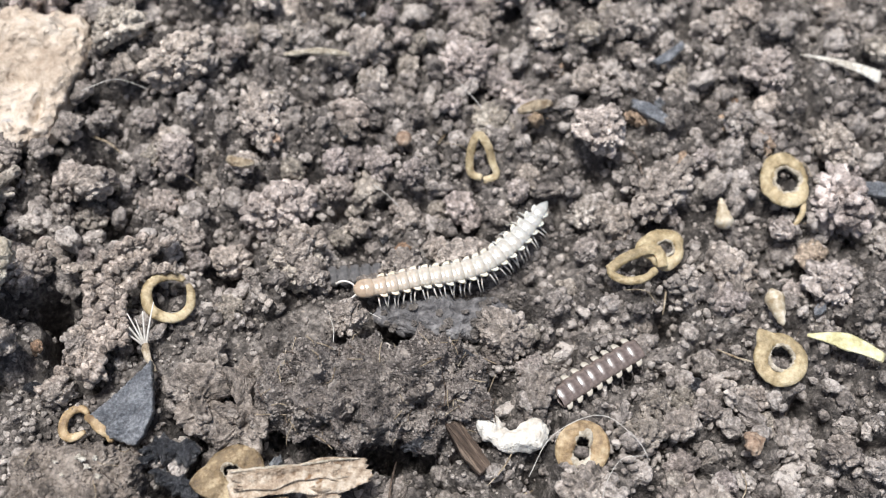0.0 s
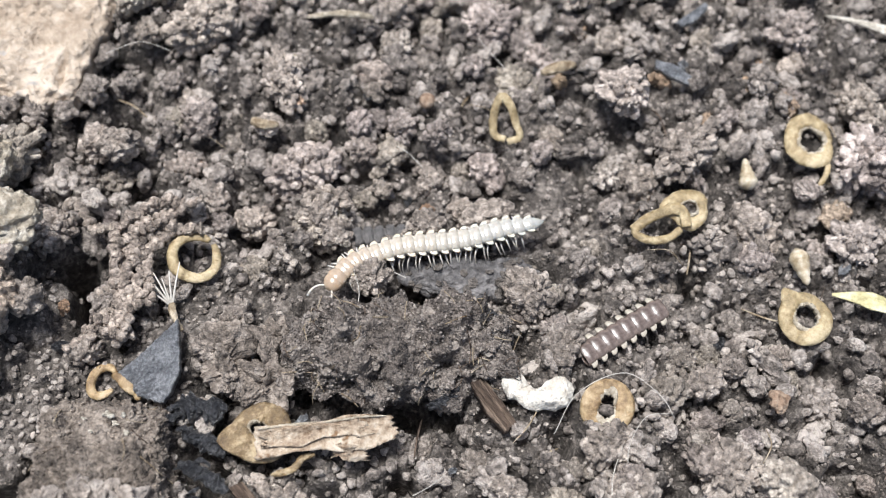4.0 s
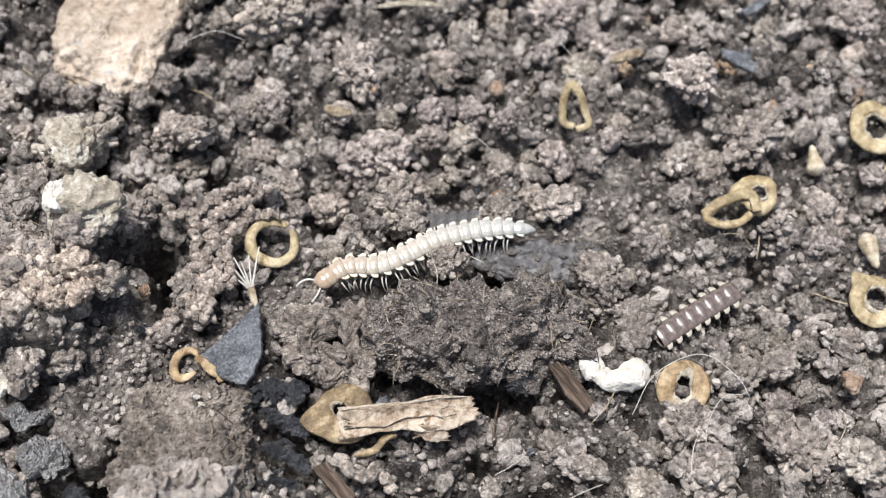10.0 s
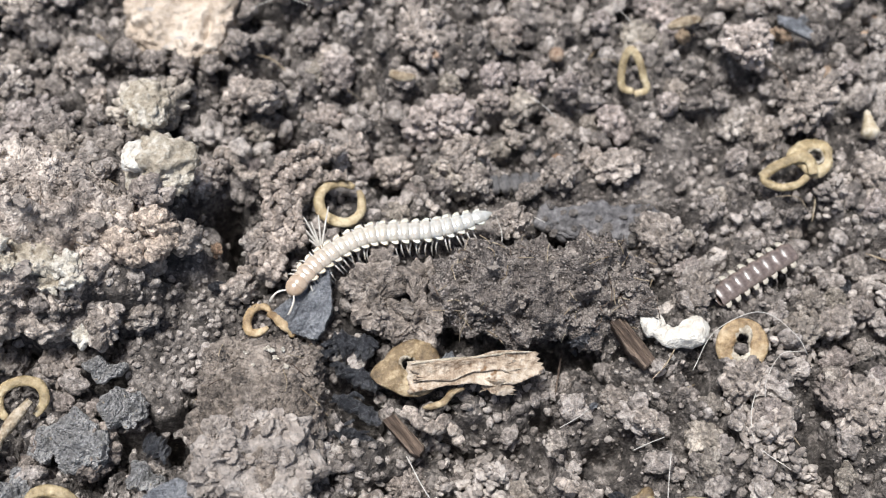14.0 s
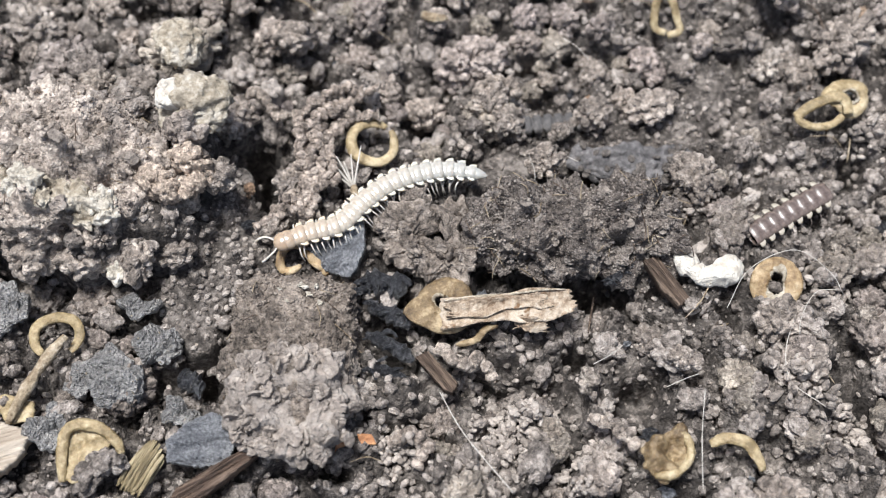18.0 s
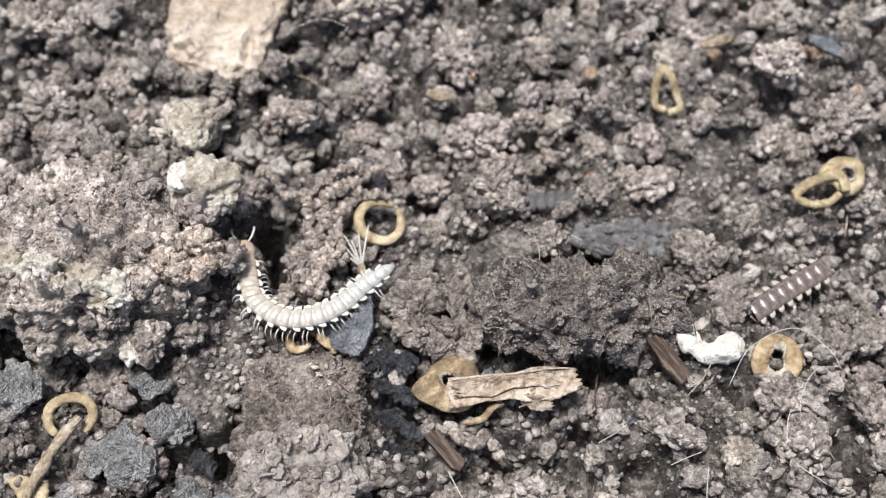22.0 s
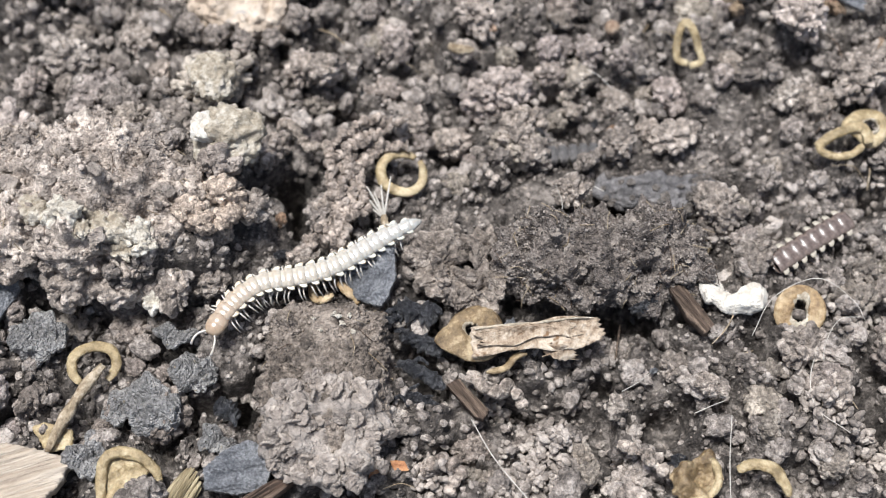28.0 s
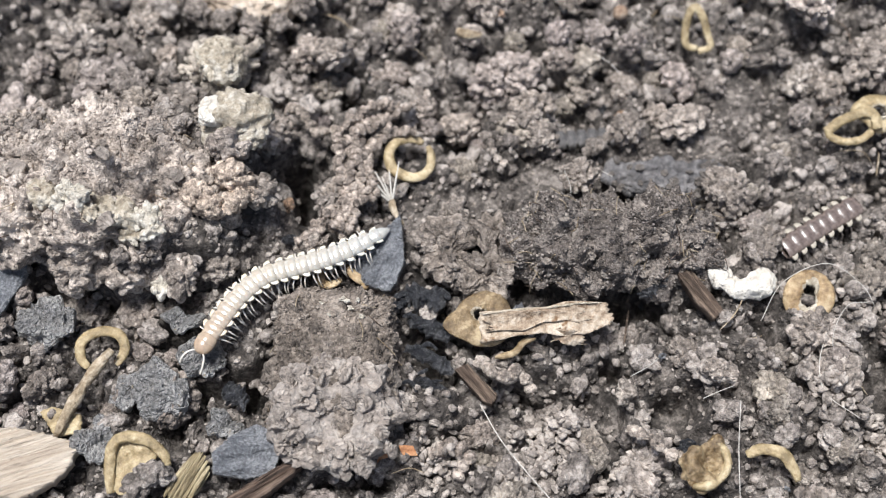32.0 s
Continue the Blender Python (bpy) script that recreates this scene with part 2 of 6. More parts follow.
def fbm(x, y, size, octaves=3, k=0):
    total, amp = 0, 1.0
    for n in range(octaves):
        total = total + amp * value_noise(x / size * 2**n + 17.3 * n, y / size * 2**n + 5.1 * n, (k + n) % 8)
        amp *= 0.5
    return total


def domes(x, y, cell, k):
    """Heights of rounded crumbs strewn one to a cell."""
    xi, yi = np.floor(x / cell).astype(int), np.floor(y / cell).astype(int)
    best = np.zeros_like(x)
    for i, j in product((-1, 0, 1), repeat=2):
        cx, cy = (xi + i) % 256, (yi + j) % 256
        px = (xi + i + TABLES[k, cx, cy]) * cell
        py = (yi + j + TABLES[(k + 1) % 8, cx, cy]) * cell
        r = cell * (0.35 + 0.4 * TABLES[(k + 2) % 8, cx, cy])
        best = np.maximum(best, r * np.sqrt(np.maximum(0, 1 - ((x - px) ** 2 + (y - py) ** 2) / r**2)))
    return best


def step(a, b, v):
    t = np.clip((v - a) / (b - a), 0, 1)
    return t * t * (3 - 2 * t)


PITS = [(-26.4, -2.8, 3.8, 5.0), (-10.5, -19.5, 2.6, 3.0), (19.2, -12.0, 1.9, 3.0), (11.8, -19.4, 2.5, 3.4), (-21.5, -14.5, 2.2, 1.6),
        (12.5, -5.5, 2.0, 2.0), (30.0, 6.0, 2.0, 1.6), (-22.0, 7.0, 2.2, 1.6), (-9.0, 28.0, 1.8, 1.2), (4.5, -10.6, 2.6, 2.4), (0.2, -11.4, 2.4, 1.8), (8.6, -9.8, 2.0, 1.8), (-27.2, -24.0, 1.8, 1.6),
        (-33.0, -29.0, 2.4, 1.8), (29.0, -12.0, 2.0, 1.6), (-1.0, -19.5, 1.8, 1.4), (8.4, 1.2, 2.4, 0.9), (4.6, 0.7, 2.0, 1.0), (0.8, 0.0, 1.5, 0.8), (-12.4, -17.2, 2.6, 2.2), (14.8, -3.6, 2.0, 1.4), (-27.0, -24.2, 2.4, 2.4), (35.0, -22.0, 2.2, 2.2), (5.2, -16.8, 1.6, 1.6), (-25.4, 14.2, 2.2, 2.0), (17.6, 15.4, 2.0, 1.8), (-2.0, 12.6, 1.8, 1.4)]


def lie(x, y):
    """The broad lie of the soil."""
    z = -2.3 + 1.7 * step(4, 22, x) + 0.1 * np.clip(y - 14, 0, 24) - 0.9 * step(14, 4, np.hypot(x + 38, y + 28))
    edge = np.hypot((x + 41) / 14.0, (y + 6.5) / 9.8) + 0.28 * fbm(x, y, 4.0, 3, 2)
    z = z + 6.6 * step(1.12, 0.72, edge)
    for px, py, r, d in PITS:
        z = z - 1.8 * d * step(1.15, 0.3, np.hypot(x - px, y - py) / r + 0.5 * fbm(x, y, 2.0, 2, 4))
    return z


# ---- the pale walker's way: time, then points from its head to its tail in millimetres ----
def body_rows():
    return (
    (0, (0.84, 3.13), (3.60, 4.01), (6.29, 5.09), (9.06, 5.97), (11.66, 7.25), (13.76, 9.24), (15.42, 11.61), (16.82, 14.16)),
    (1, (-0.44, 2.68), (2.29, 3.53), (4.98, 4.48), (7.75, 5.16), (10.40, 6.19), (12.61, 7.97), (14.59, 10.02), (16.27, 12.33)),
    (2, (-1.29, 2.35), (1.42, 3.20), (4.15, 3.99), (6.87, 4.83), (9.50, 5.89), (11.78, 7.58), (13.89, 9.49), (16.04, 11.34)),
    (3, (-2.29, 0.68), (-0.08, 2.49), (2.51, 3.71), (5.27, 4.47), (8.01, 5.29), (10.58, 6.56), (12.99, 8.10), (15.42, 9.61)),
    (6, (-4.97, -2.85), (-3.73, -0.17), (-1.46, 1.77), (1.11, 3.27), (3.98, 4.09), (6.87, 4.83), (9.70, 5.77), (12.63, 6.36)),
    (7, (-6.56, -2.28), (-4.70, -0.09), (-2.24, 1.41), (0.25, 2.89), (2.97, 3.83), (5.79, 4.48), (8.56, 5.31), (11.36, 6.01)),
    (8, (-8.42, -2.99), (-6.28, -1.08), (-3.82, 0.39), (-1.59, 2.21), (0.99, 3.44), (3.77, 4.17), (6.63, 4.54), (9.49, 4.31)),
    (9, (-9.17, -2.16), (-6.43, -1.49), (-3.79, -0.57), (-1.77, 1.40), (0.57, 2.94), (3.25, 3.85), (6.01, 4.45), (8.81, 4.17)),
    (10, (-10.80, -3.50), (-8.65, -1.66), (-5.82, -1.06), (-3.37, 0.46), (-1.07, 2.22), (1.58, 3.40), (4.36, 4.21), (7.24, 4.63)),
    (11, (-12.41, -4.38), (-10.55, -2.29), (-7.75, -1.67), (-5.04, -0.76), (-2.78, 1.00), (-0.40, 2.58), (2.29, 3.57), (5.12, 3.99)),
    (12, (-14.97, -4.96), (-12.80, -3.08), (-10.02, -2.35), (-7.16, -1.88), (-4.54, -0.73), (-2.44, 1.26), (0.05, 2.67), (2.88, 3.27)),
    (13, (-16.63, -7.46), (-15.19, -4.98), (-12.97, -3.19), (-10.22, -2.38), (-7.39, -1.85), (-4.88, -0.51), (-2.71, 1.36), (0.13, 1.80)),
    (14, (-18.57, -9.64), (-17.15, -7.14), (-15.23, -5.00), (-12.90, -3.32), (-10.15, -2.48), (-7.34, -1.86), (-4.67, -0.79), (-2.14, 0.59)),
    (15, (-16.57, -12.68), (-16.78, -9.72), (-15.99, -6.91), (-14.11, -4.63), (-11.54, -3.20), (-8.65, -2.54), (-5.79, -1.78), (-2.95, -0.93)),
    (15.5, (-15.09, -13.29), (-15.82, -10.40), (-16.37, -7.51), (-15.04, -4.91), (-12.63, -3.18), (-9.79, -2.26), (-6.86, -1.70), (-3.90, -1.35)),
    (17.5, (-16.37, -14.28), (-16.24, -11.34), (-16.33, -8.40), (-15.78, -5.53), (-13.68, -3.52), (-10.97, -2.39), (-8.08, -1.88), (-5.15, -2.11)),
    (18, (-22.47, -11.64), (-19.90, -10.22), (-17.27, -8.96), (-15.61, -6.58), (-13.65, -4.42), (-11.12, -2.93), (-8.34, -2.01), (-5.40, -2.01)),
    (18.5, (-24.01, -13.54), (-21.52, -11.68), (-19.02, -9.85), (-16.79, -7.70), (-14.83, -5.30), (-12.36, -3.43), (-9.60, -2.01), (-6.53, -1.74)),
    (19, (-26.22, -12.13), (-23.22, -11.33), (-20.29, -10.29), (-17.88, -8.38), (-15.89, -5.99), (-13.60, -3.89), (-10.96, -2.26), (-7.88, -1.92)),
    (19.5, (-28.09, -11.17), (-25.03, -11.22), (-21.99, -11.07), (-19.19, -9.92), (-17.04, -7.76), (-15.05, -5.45), (-12.74, -3.44), (-10.10, -1.94)),
    (20, (-28.93, -9.49), (-26.53, -11.10), (-23.58, -11.52), (-20.68, -10.88), (-18.24, -9.20), (-16.32, -6.91), (-14.36, -4.68), (-12.00, -2.85)),
    (20.5, (-28.45, -8.00), (-26.97, -10.37), (-24.32, -11.27), (-21.51, -11.00), (-19.11, -9.51), (-17.04, -7.57), (-15.16, -5.44), (-12.88, -3.87)),
    (21, (-27.68, -6.35), (-27.07, -9.16), (-25.01, -11.13), (-22.17, -11.45), (-19.54, -10.30), (-17.38, -8.36), (-15.36, -6.26), (-13.37, -4.16)),
    (21.5, (-27.87, -4.41), (-27.20, -7.29), (-25.89, -9.87), (-23.31, -11.22), (-20.43, -10.78), (-18.04, -9.08), (-16.05, -6.91), (-13.76, -5.05)),
    (22, (-27.86, -4.39), (-26.96, -7.16), (-25.82, -9.77), (-23.30, -11.14), (-20.45, -10.85), (-18.03, -9.25), (-16.19, -7.00), (-14.15, -4.93)),
    (23, (-27.61, -6.44), (-27.40, -9.39), (-25.65, -11.73), (-22.88, -12.54), (-20.18, -11.35), (-17.90, -9.44), (-15.84, -7.30), (-13.85, -5.10)),
    (24.5, (-27.49, -6.95), (-27.24, -9.74), (-25.06, -11.60), (-22.25, -12.09), (-19.75, -10.68), (-17.57, -8.78), (-15.52, -6.75), (-13.67, -4.52)),
    (26.5, (-30.50, -15.70), (-28.05, -14.03), (-25.37, -12.78), (-22.52, -11.95), (-19.91, -10.55), (-17.77, -8.52), (-15.68, -6.42), (-13.59, -4.31)),
    (27, (-29.92, -17.60), (-28.21, -15.13), (-25.91, -13.22), (-23.13, -12.09), (-20.43, -10.80), (-18.23, -8.77), (-16.13, -6.63), (-13.59, -5.04)),
    (28, (-30.08, -18.46), (-28.81, -15.63), (-26.76, -13.37), (-23.86, -12.32), (-21.03, -11.05), (-18.58, -9.16), (-16.29, -7.07), (-13.79, -5.25)),
    (29, (-29.11, -16.75), (-28.00, -14.03), (-25.47, -12.50), (-22.56, -11.82), (-19.98, -10.32), (-17.92, -8.15), (-15.97, -5.89), (-13.65, -4.00)),
    (30, (-28.20, -18.77), (-28.31, -15.69), (-26.93, -13.07), (-24.04, -12.03), (-21.20, -10.85), (-18.66, -9.11), (-16.35, -7.06), (-13.98, -5.10)),
    (31, (-28.03, -20.50), (-28.19, -17.49), (-27.46, -14.65), (-25.18, -12.72), (-22.39, -11.61), (-19.92, -9.89), (-17.45, -8.16), (-14.93, -6.53)),
    (32, (-31.11, -21.81), (-30.03, -19.10), (-28.79, -16.47), (-26.97, -14.22), (-24.38, -12.90), (-21.76, -11.63), (-19.31, -10.06), (-17.05, -8.22)),
    )


def spline(points, count):
    p = np.array(points, float)
    q = np.vstack([2 * p[0] - p[1], p, 2 * p[-1] - p[-2]])
    out = []
    for i in range(1, len(q) - 2):
        a, b, c, d = q[i - 1 : i + 3]
        for u in np.linspace(0, 1, 10, endpoint=False):
            out.append(0.5 * (2 * b + (c - a) * u + (2 * a - 5 * b + 4 * c - d) * u**2 + (3 * b - a - 3 * c + d) * u**3))
    out = np.array(out + [p[-1]])
    s = np.r_[0, np.cumsum(np.linalg.norm(np.diff(out, axis=0), axis=1))]
    want = np.linspace(0, s[-1], count)
    return np.stack([np.interp(want, s, out[:, k]) for k in range(p.shape[1])], 1)


TRACK = np.vstack([spline(row[1:], 14) for row in body_rows()])


def track_distance(x, y):
    flat = np.full(x.shape, 99.0)
    near = (x > -36) & (x < 22) & (y > -26) & (y < 20)
    a, b = x[near], y[near]
    best = np.full(a.shape, 99.0)
    for px, py in TRACK:
        best = np.minimum(best, (a - px) ** 2 + (b - py) ** 2)
    flat[near] = np.sqrt(best)
    return flat


# places that the named things take up: x, y, radius, height of the soil there
CLEAR = [(-15.8, 0.5, 2.6, -2.0), (22.4, -8.4, 2.6, -0.8), (39.5, 2.2, 2.6, -0.4), (39.7, 20.3, 3.2, 0.1), (27.5, 11, 3.4, 0.0), (10.5, 18.5, 2.6, -0.4), (-20.5, -12, 2, -2.2), (-16.5, -10, 3.2, -2.0),
         (1, -14.5, 4.5, -1.2), (-6, -15, 3.4, -1.4), (16, -8, 3, -0.9), (23.5, -1, 2.6, -1.4), (20.8, -3.0, 2.2, -1.4), (26.2, 0.9, 2.4, -1.4), (24.4, -2.2, 2.6, -1.3), (22.0, -4.0, 1.8, -1.3), (2, 6, 3.0, -1.8), (37, -6, 1.3, -0.5), (2.8, 19.9, 1.0, -1.3), (33.7, 16, 1.8, -0.2),
         (25.0, 8.0, 2.4, 0.1), (39, 7, 2, 0.0), (45, 4, 3.5, -0.2), (-7, 26, 3.4, 1.1), (-35, 20, 8, -1.2), (-40.3, -22.2, 2.6, -2.7), (-35, -31, 3.2, -3.0), (-42.5, -32, 4, -2.6), (-30.5, -31.5, 2, -3.1),
         (-25, -31, 4, -1.9), (14, -26, 2.6, 0.0), (19, -24.5, 2.4, 0.0), (-12.5, -27.5, 2, -2.8), (-7, -20.5, 2, -2.8), (12.7, -9.6, 2, -1.3), (26.3, 25.2, 2.2, 1.4), (44, 33, 4, 2.2)]
SOLID = [(1, -5.5, 9.5), (-19, -21.5, 7), (-33.3, 2, 3.5), (-34.5, -1, 2.5), (11.4, -20.4, 3.4)]


def crevice(x, y):
    """Depth of the open gaps between the larger clumps, clear of the named things."""
    deep = (3.0 - 2.4 * step(0, 12, y)) * step(0.06, 0.22, fbm(x, y, 4.2, 2, 3))
    for px, py, r, _ in CLEAR:
        deep = deep * step(0.95, 1.5, np.hypot(x - px, y - py) / r)
    return deep


def soil(x, y):
    z = lie(x, y) + 2.0 * fbm(x, y, 6.0, 3, 1)
    u, v = x + 0.5 * fbm(x, y, 1.1, 2, 4), y + 0.5 * fbm(x, y, 1.1, 2, 6)
    rough = domes(u, v, 3.4, 7) * 0.9 + domes(u, v, 1.9, 0) * 0.8 + domes(u, v, 1.0, 3) * 1.0 + domes(u, v, 0.6, 5) * 0.6
    z = z + rough - 2.95 - crevice(x, y)
    for px, py, r, top in CLEAR:
        z = np.minimum(z, top + 6 * step(0.7, 1.2, np.hypot(x - px, y - py) / r))
    keep = step(2.6, 1.2, track_distance(x, y))
    return z * (1 - keep) + keep * np.clip(z, -2.8, -1.15)


# ---- mesh helpers ----
def mesh(name, verts, faces, mat, smooth=True):
    me = bpy.data.meshes.new(name)
    me.from_pydata([tuple(v) for v in np.asarray(verts) * U], [], faces)
    me.materials.append(mat)
    if smooth:
        me.polygons.foreach_set("use_smooth", [True] * len(me.polygons))
    me.update()
    return me


def fast_mesh(name, verts, tris, mat):
    """A large mesh of triangles from arrays."""
    me = bpy.data.meshes.new(name)
    me.vertices.add(len(verts))
    me.vertices.foreach_set("co", (verts * U).astype(np.float32).ravel())
    n = len(tris)
    k = tris.shape[1]
    me.loops.add(n * k)
    me.loops.foreach_set("vertex_index", tris.astype(np.int32).ravel())
    me.polygons.add(n)
    me.polygons.foreach_set("loop_start", np.arange(0, n * k, k, dtype=np.int32))
    me.polygons.foreach_set("loop_total", np.full(n, k, dtype=np.int32))
    me.polygons.foreach_set("use_smooth", np.ones(n, dtype=bool))
    me.materials.append(mat)
    me.update(calc_edges=True)
    me.validate()
    return me


def mm_pose(x, y, z, rx=0, ry=0, rz=0):
    return pose(x * U, y * U, z * U, rx, ry, rz)


def part(name, shape, mat, parent, label="", m=None):
    ob = new(name, shape if isinstance(shape, bpy.types.Mesh) else mesh(name, *shape, mat))
    ob.parent = parent
    if m is not None:
        ob.matrix_basis = m
    return tagged(ob, label)


def thing(name, shape, mat, m, label, category, group="", kind=""):
    ob = new(name, shape if isinstance(shape, bpy.types.Mesh) or shape is None else mesh(name, *shape, mat))
    ob.matrix_basis = m
    return tagged(ob, label, category, group, kind)


def icosphere(level):
    bm = bmesh.new()
    bmesh.ops.create_icosphere(bm, subdivisions=level, radius=1)
    v = np.array([p.co for p in bm.verts])
    bm.verts.index_update()
    f = np.array([[p.index for p in face.verts] for face in bm.faces])
    bm.free()
    return v, f


ICO = {n: icosphere(n) for n in (1, 2, 3, 4, 5, 6, 7)}


def blob(size, level=4, seed=0, rough=((0.9, 0.25), (2.5, 0.1)), cells=0.0, beads=(), square=1.0):
    """A lump: an icosphere pushed about by noise, then stretched to size (three half axes).
    beads: rows of frequency and height of rounded knobs; square under 1 makes it blockier."""
    v, f = ICO[level]
    off = Vector((seed * 7.31, seed * 3.77, seed * 1.93))
    out = []
    for p in v:
        q = Vector(p)
        r = 1.0
        for freq, amp in rough:
            r += amp * noise.noise(q * freq + off)
        if cells:
            r += cells * (0.5 - noise.voronoi(q * 4.0 + off)[0][0]) + 0.5 * cells * (0.5 - noise.voronoi(q * 9.0 + off)[0][0])
        for freq, amp in beads:
            d = noise.voronoi(q * freq + off)[0][0]
            r += amp * (1 - min(1.0, (d / 0.62) ** 2))
        w = q * r
        if square < 1:
            w = Vector([math.copysign(abs(c) ** square, c) for c in w])
        out.append((w.x * size[0], w.y * size[1], w.z * size[2]))
    return np.array(out), f.tolist()


def lump(size, level, seed, rough=((3.0, 0.6), (1.3, 0.3)), beads=(), square=1.0):
    """A lump with relief in true millimetres. rough: rows of wave length and height; beads: of knob width and height."""
    v, f = ICO[level]
    off = Vector((seed * 7.31, seed * 3.77, seed * 1.93))
    size = Vector(size)
    out = []
    for p in v:
        q = Vector(p)
        if square < 1:
            q = Vector([math.copysign(abs(c) ** square, c) for c in q])
        w = Vector((q.x * size.x, q.y * size.y, q.z * size.z))
        n = Vector((p[0] / size.x, p[1] / size.y, p[2] / size.z)).normalized()
        push = 0.0
        for length, amp in rough:
            push += amp * 1.6 * noise.noise(w / length + off)
        for cell, amp in beads:
            push += amp * (0.6 - min(1.0, (noise.voronoi(w / cell + off)[0][0] / 0.65) ** 2))
        out.append(w + n * push)
    return np.array(out), f.tolist()


def sweep(path, wide, thick, sides=10, closed=False, rough=0.0, seed=0):
    """A band or tube along a path; wide and thick are half widths, one number or one for each point."""
    p = np.array(path, float)
    n = len(p)
    wide, thick = np.broadcast_to(wide, n), np.broadcast_to(thick, n)
    t = np.roll(p, -1, 0) - np.roll(p, 1, 0) if closed else np.gradient(p, axis=0)
    t /= np.linalg.norm(t, axis=1, keepdims=True) + 1e-9
    rng = np.random.RandomState(seed)
    verts, faces = [], []
    for i in range(n):
        side = np.cross((0, 0, 1.0), t[i])
        if np.linalg.norm(side) < 0.15:
            side = np.cross((0, 1.0, 0), t[i])
        side /= np.linalg.norm(side)
        over = np.cross(t[i], side)
        for k in range(sides):
            a = 2 * math.pi * k / sides
            g = 1 + rough * rng.uniform(-1, 1) + 3 * rough * noise.noise(Vector(p[i]) * 0.8 + Vector((seed, k * 0.12, 0)))
            verts.append(p[i] + side * wide[i] * math.cos(a) * g + over * thick[i] * math.sin(a) * g)
    for i in range(n if closed else n - 1):
        j = (i + 1) % n
        for k in range(sides):
            l = (k + 1) % sides
            faces.append((i * sides + k, i * sides + l, j * sides + l, j * sides + k))
    if not closed:
        faces.append(tuple(range(sides))[::-1])
        faces.append(tuple((n - 1) * sides + k for k in range(sides)))
    return np.array(verts), faces


def plate(outline, thick, seed=0, relief=0.15, rings=6, count=40, jag=0.04, bend=0.0):
    """A flake: an irregular outline in local millimetres, with an uneven top, a rim and an underside."""
    o = np.array(outline, float)
    o = np.vstack([o, o[:1]])
    s = np.r_[0, np.cumsum(np.linalg.norm(np.diff(o, axis=0), axis=1))]
    want = np.linspace(0, s[-1], count, endpoint=False)
    rim = np.stack([np.interp(want, s, o[:, k]) for k in range(2)], 1)
    rng = np.random.RandomState(seed)
    mid = rim.mean(0)
    rim = mid + (rim - mid) * (1 + jag * rng.uniform(-1, 1, (count, 1)))
    verts, faces = [], []
    levels = [(k + 1) / rings for k in range(rings)]

    def layer(scale, lift, amp):
        for x, y in mid + (rim - mid) * scale:
            z = lift + amp * noise.noise(Vector((x * 0.9, y * 0.9, seed))) + 0.5 * amp * noise.noise(Vector((x * 3, y * 3, seed + 5))) + bend * (y - mid[1]) ** 2
            verts.append((x, y, z))

    for k, sc in enumerate(levels):
        layer(sc, thick / 2 - (0.15 * thick if k == rings - 1 else 0), relief)
    layer(1.0, -thick / 2, relief)
    layer(0.5, -thick / 2, relief)
    total = rings + 2
    for k in range(total - 1):
        for i in range(count):
            j = (i + 1) % count
            faces.append((k * count + i, (k + 1) * count + i, (k + 1) * count + j, k * count + j))
    faces.append(tuple(range(count)))
    faces.append(tuple((total - 1) * count + i for i in range(count))[::-1])
    return np.array(verts), faces


def arc(rx, ry, a0, a1, n=28, rise=0.0, wobble=0.06, seed=0):
    """Points of a bent loop round the origin."""
    rng = np.random.RandomState(seed)
    ph = rng.uniform(0, 6.28, 3)
    out = []
    for k in range(n):
        u = k / (n - 1)
        a = radians(a0 + (a1 - a0) * u)
        w = 1 + wobble * math.sin(2 * a + ph[0]) + 0.5 * wobble * math.sin(3 * a + ph[1])
        out.append((rx * w * math.cos(a), ry * w * math.sin(a), rise * (u - 0.5) + 0.12 * math.sin(3 * a + ph[2])))
    return out


def height(x, y):
    return float(soil(np.array([float(x)]), np.array([float(y)]))[0])


# ---- ground ----
def axis(lo, hi, step_mm):
    inner = np.arange(lo, hi + 1e-6, step_mm)
    grow = [step_mm * 1.6**k for k in range(1, 28)]
    outer = np.cumsum(grow)
    return np.r_[(lo - outer)[::-1], inner, hi + outer]


gx, gy = axis(-62, 56, 0.2), axis(-42, 48, 0.2)
X, Y = np.meshgrid(gx, gy, indexing="ij")
inside = (np.abs(X) < 75) & (np.abs(Y) < 70)
Z = np.full(X.shape, -2.0)
Z[inside] = soil(X[inside], Y[inside])
ids = np.arange(X.size).reshape(X.shape)
quads = np.stack([ids[:-1, :-1], ids[1:, :-1], ids[1:, 1:], ids[:-1, 1:]], -1).reshape(-1, 4)
ground = new("ground", fast_mesh("ground", np.stack([X, Y, Z], -1).reshape(-1, 3), quads, SHADED_SOIL))
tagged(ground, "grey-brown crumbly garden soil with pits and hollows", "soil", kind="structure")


# ---- crumbs of soil ----
ROUND = [tuple(map(np.array, blob((1, 1, 1), 2, seed=40 + k, rough=((1.1, 0.6), (2.6, 0.45))))) for k in range(12)]
LONG = [tuple(map(np.array, blob((1.35, 0.9, 0.85), 2, seed=140 + k, rough=((0.9, 0.35), (2.0, 0.2))))) for k in range(8)]
GRAINS = [tuple(map(np.array, blob((1, 1, 1), 1, seed=20 + k, rough=((1.3, 0.7),)))) for k in range(8)]


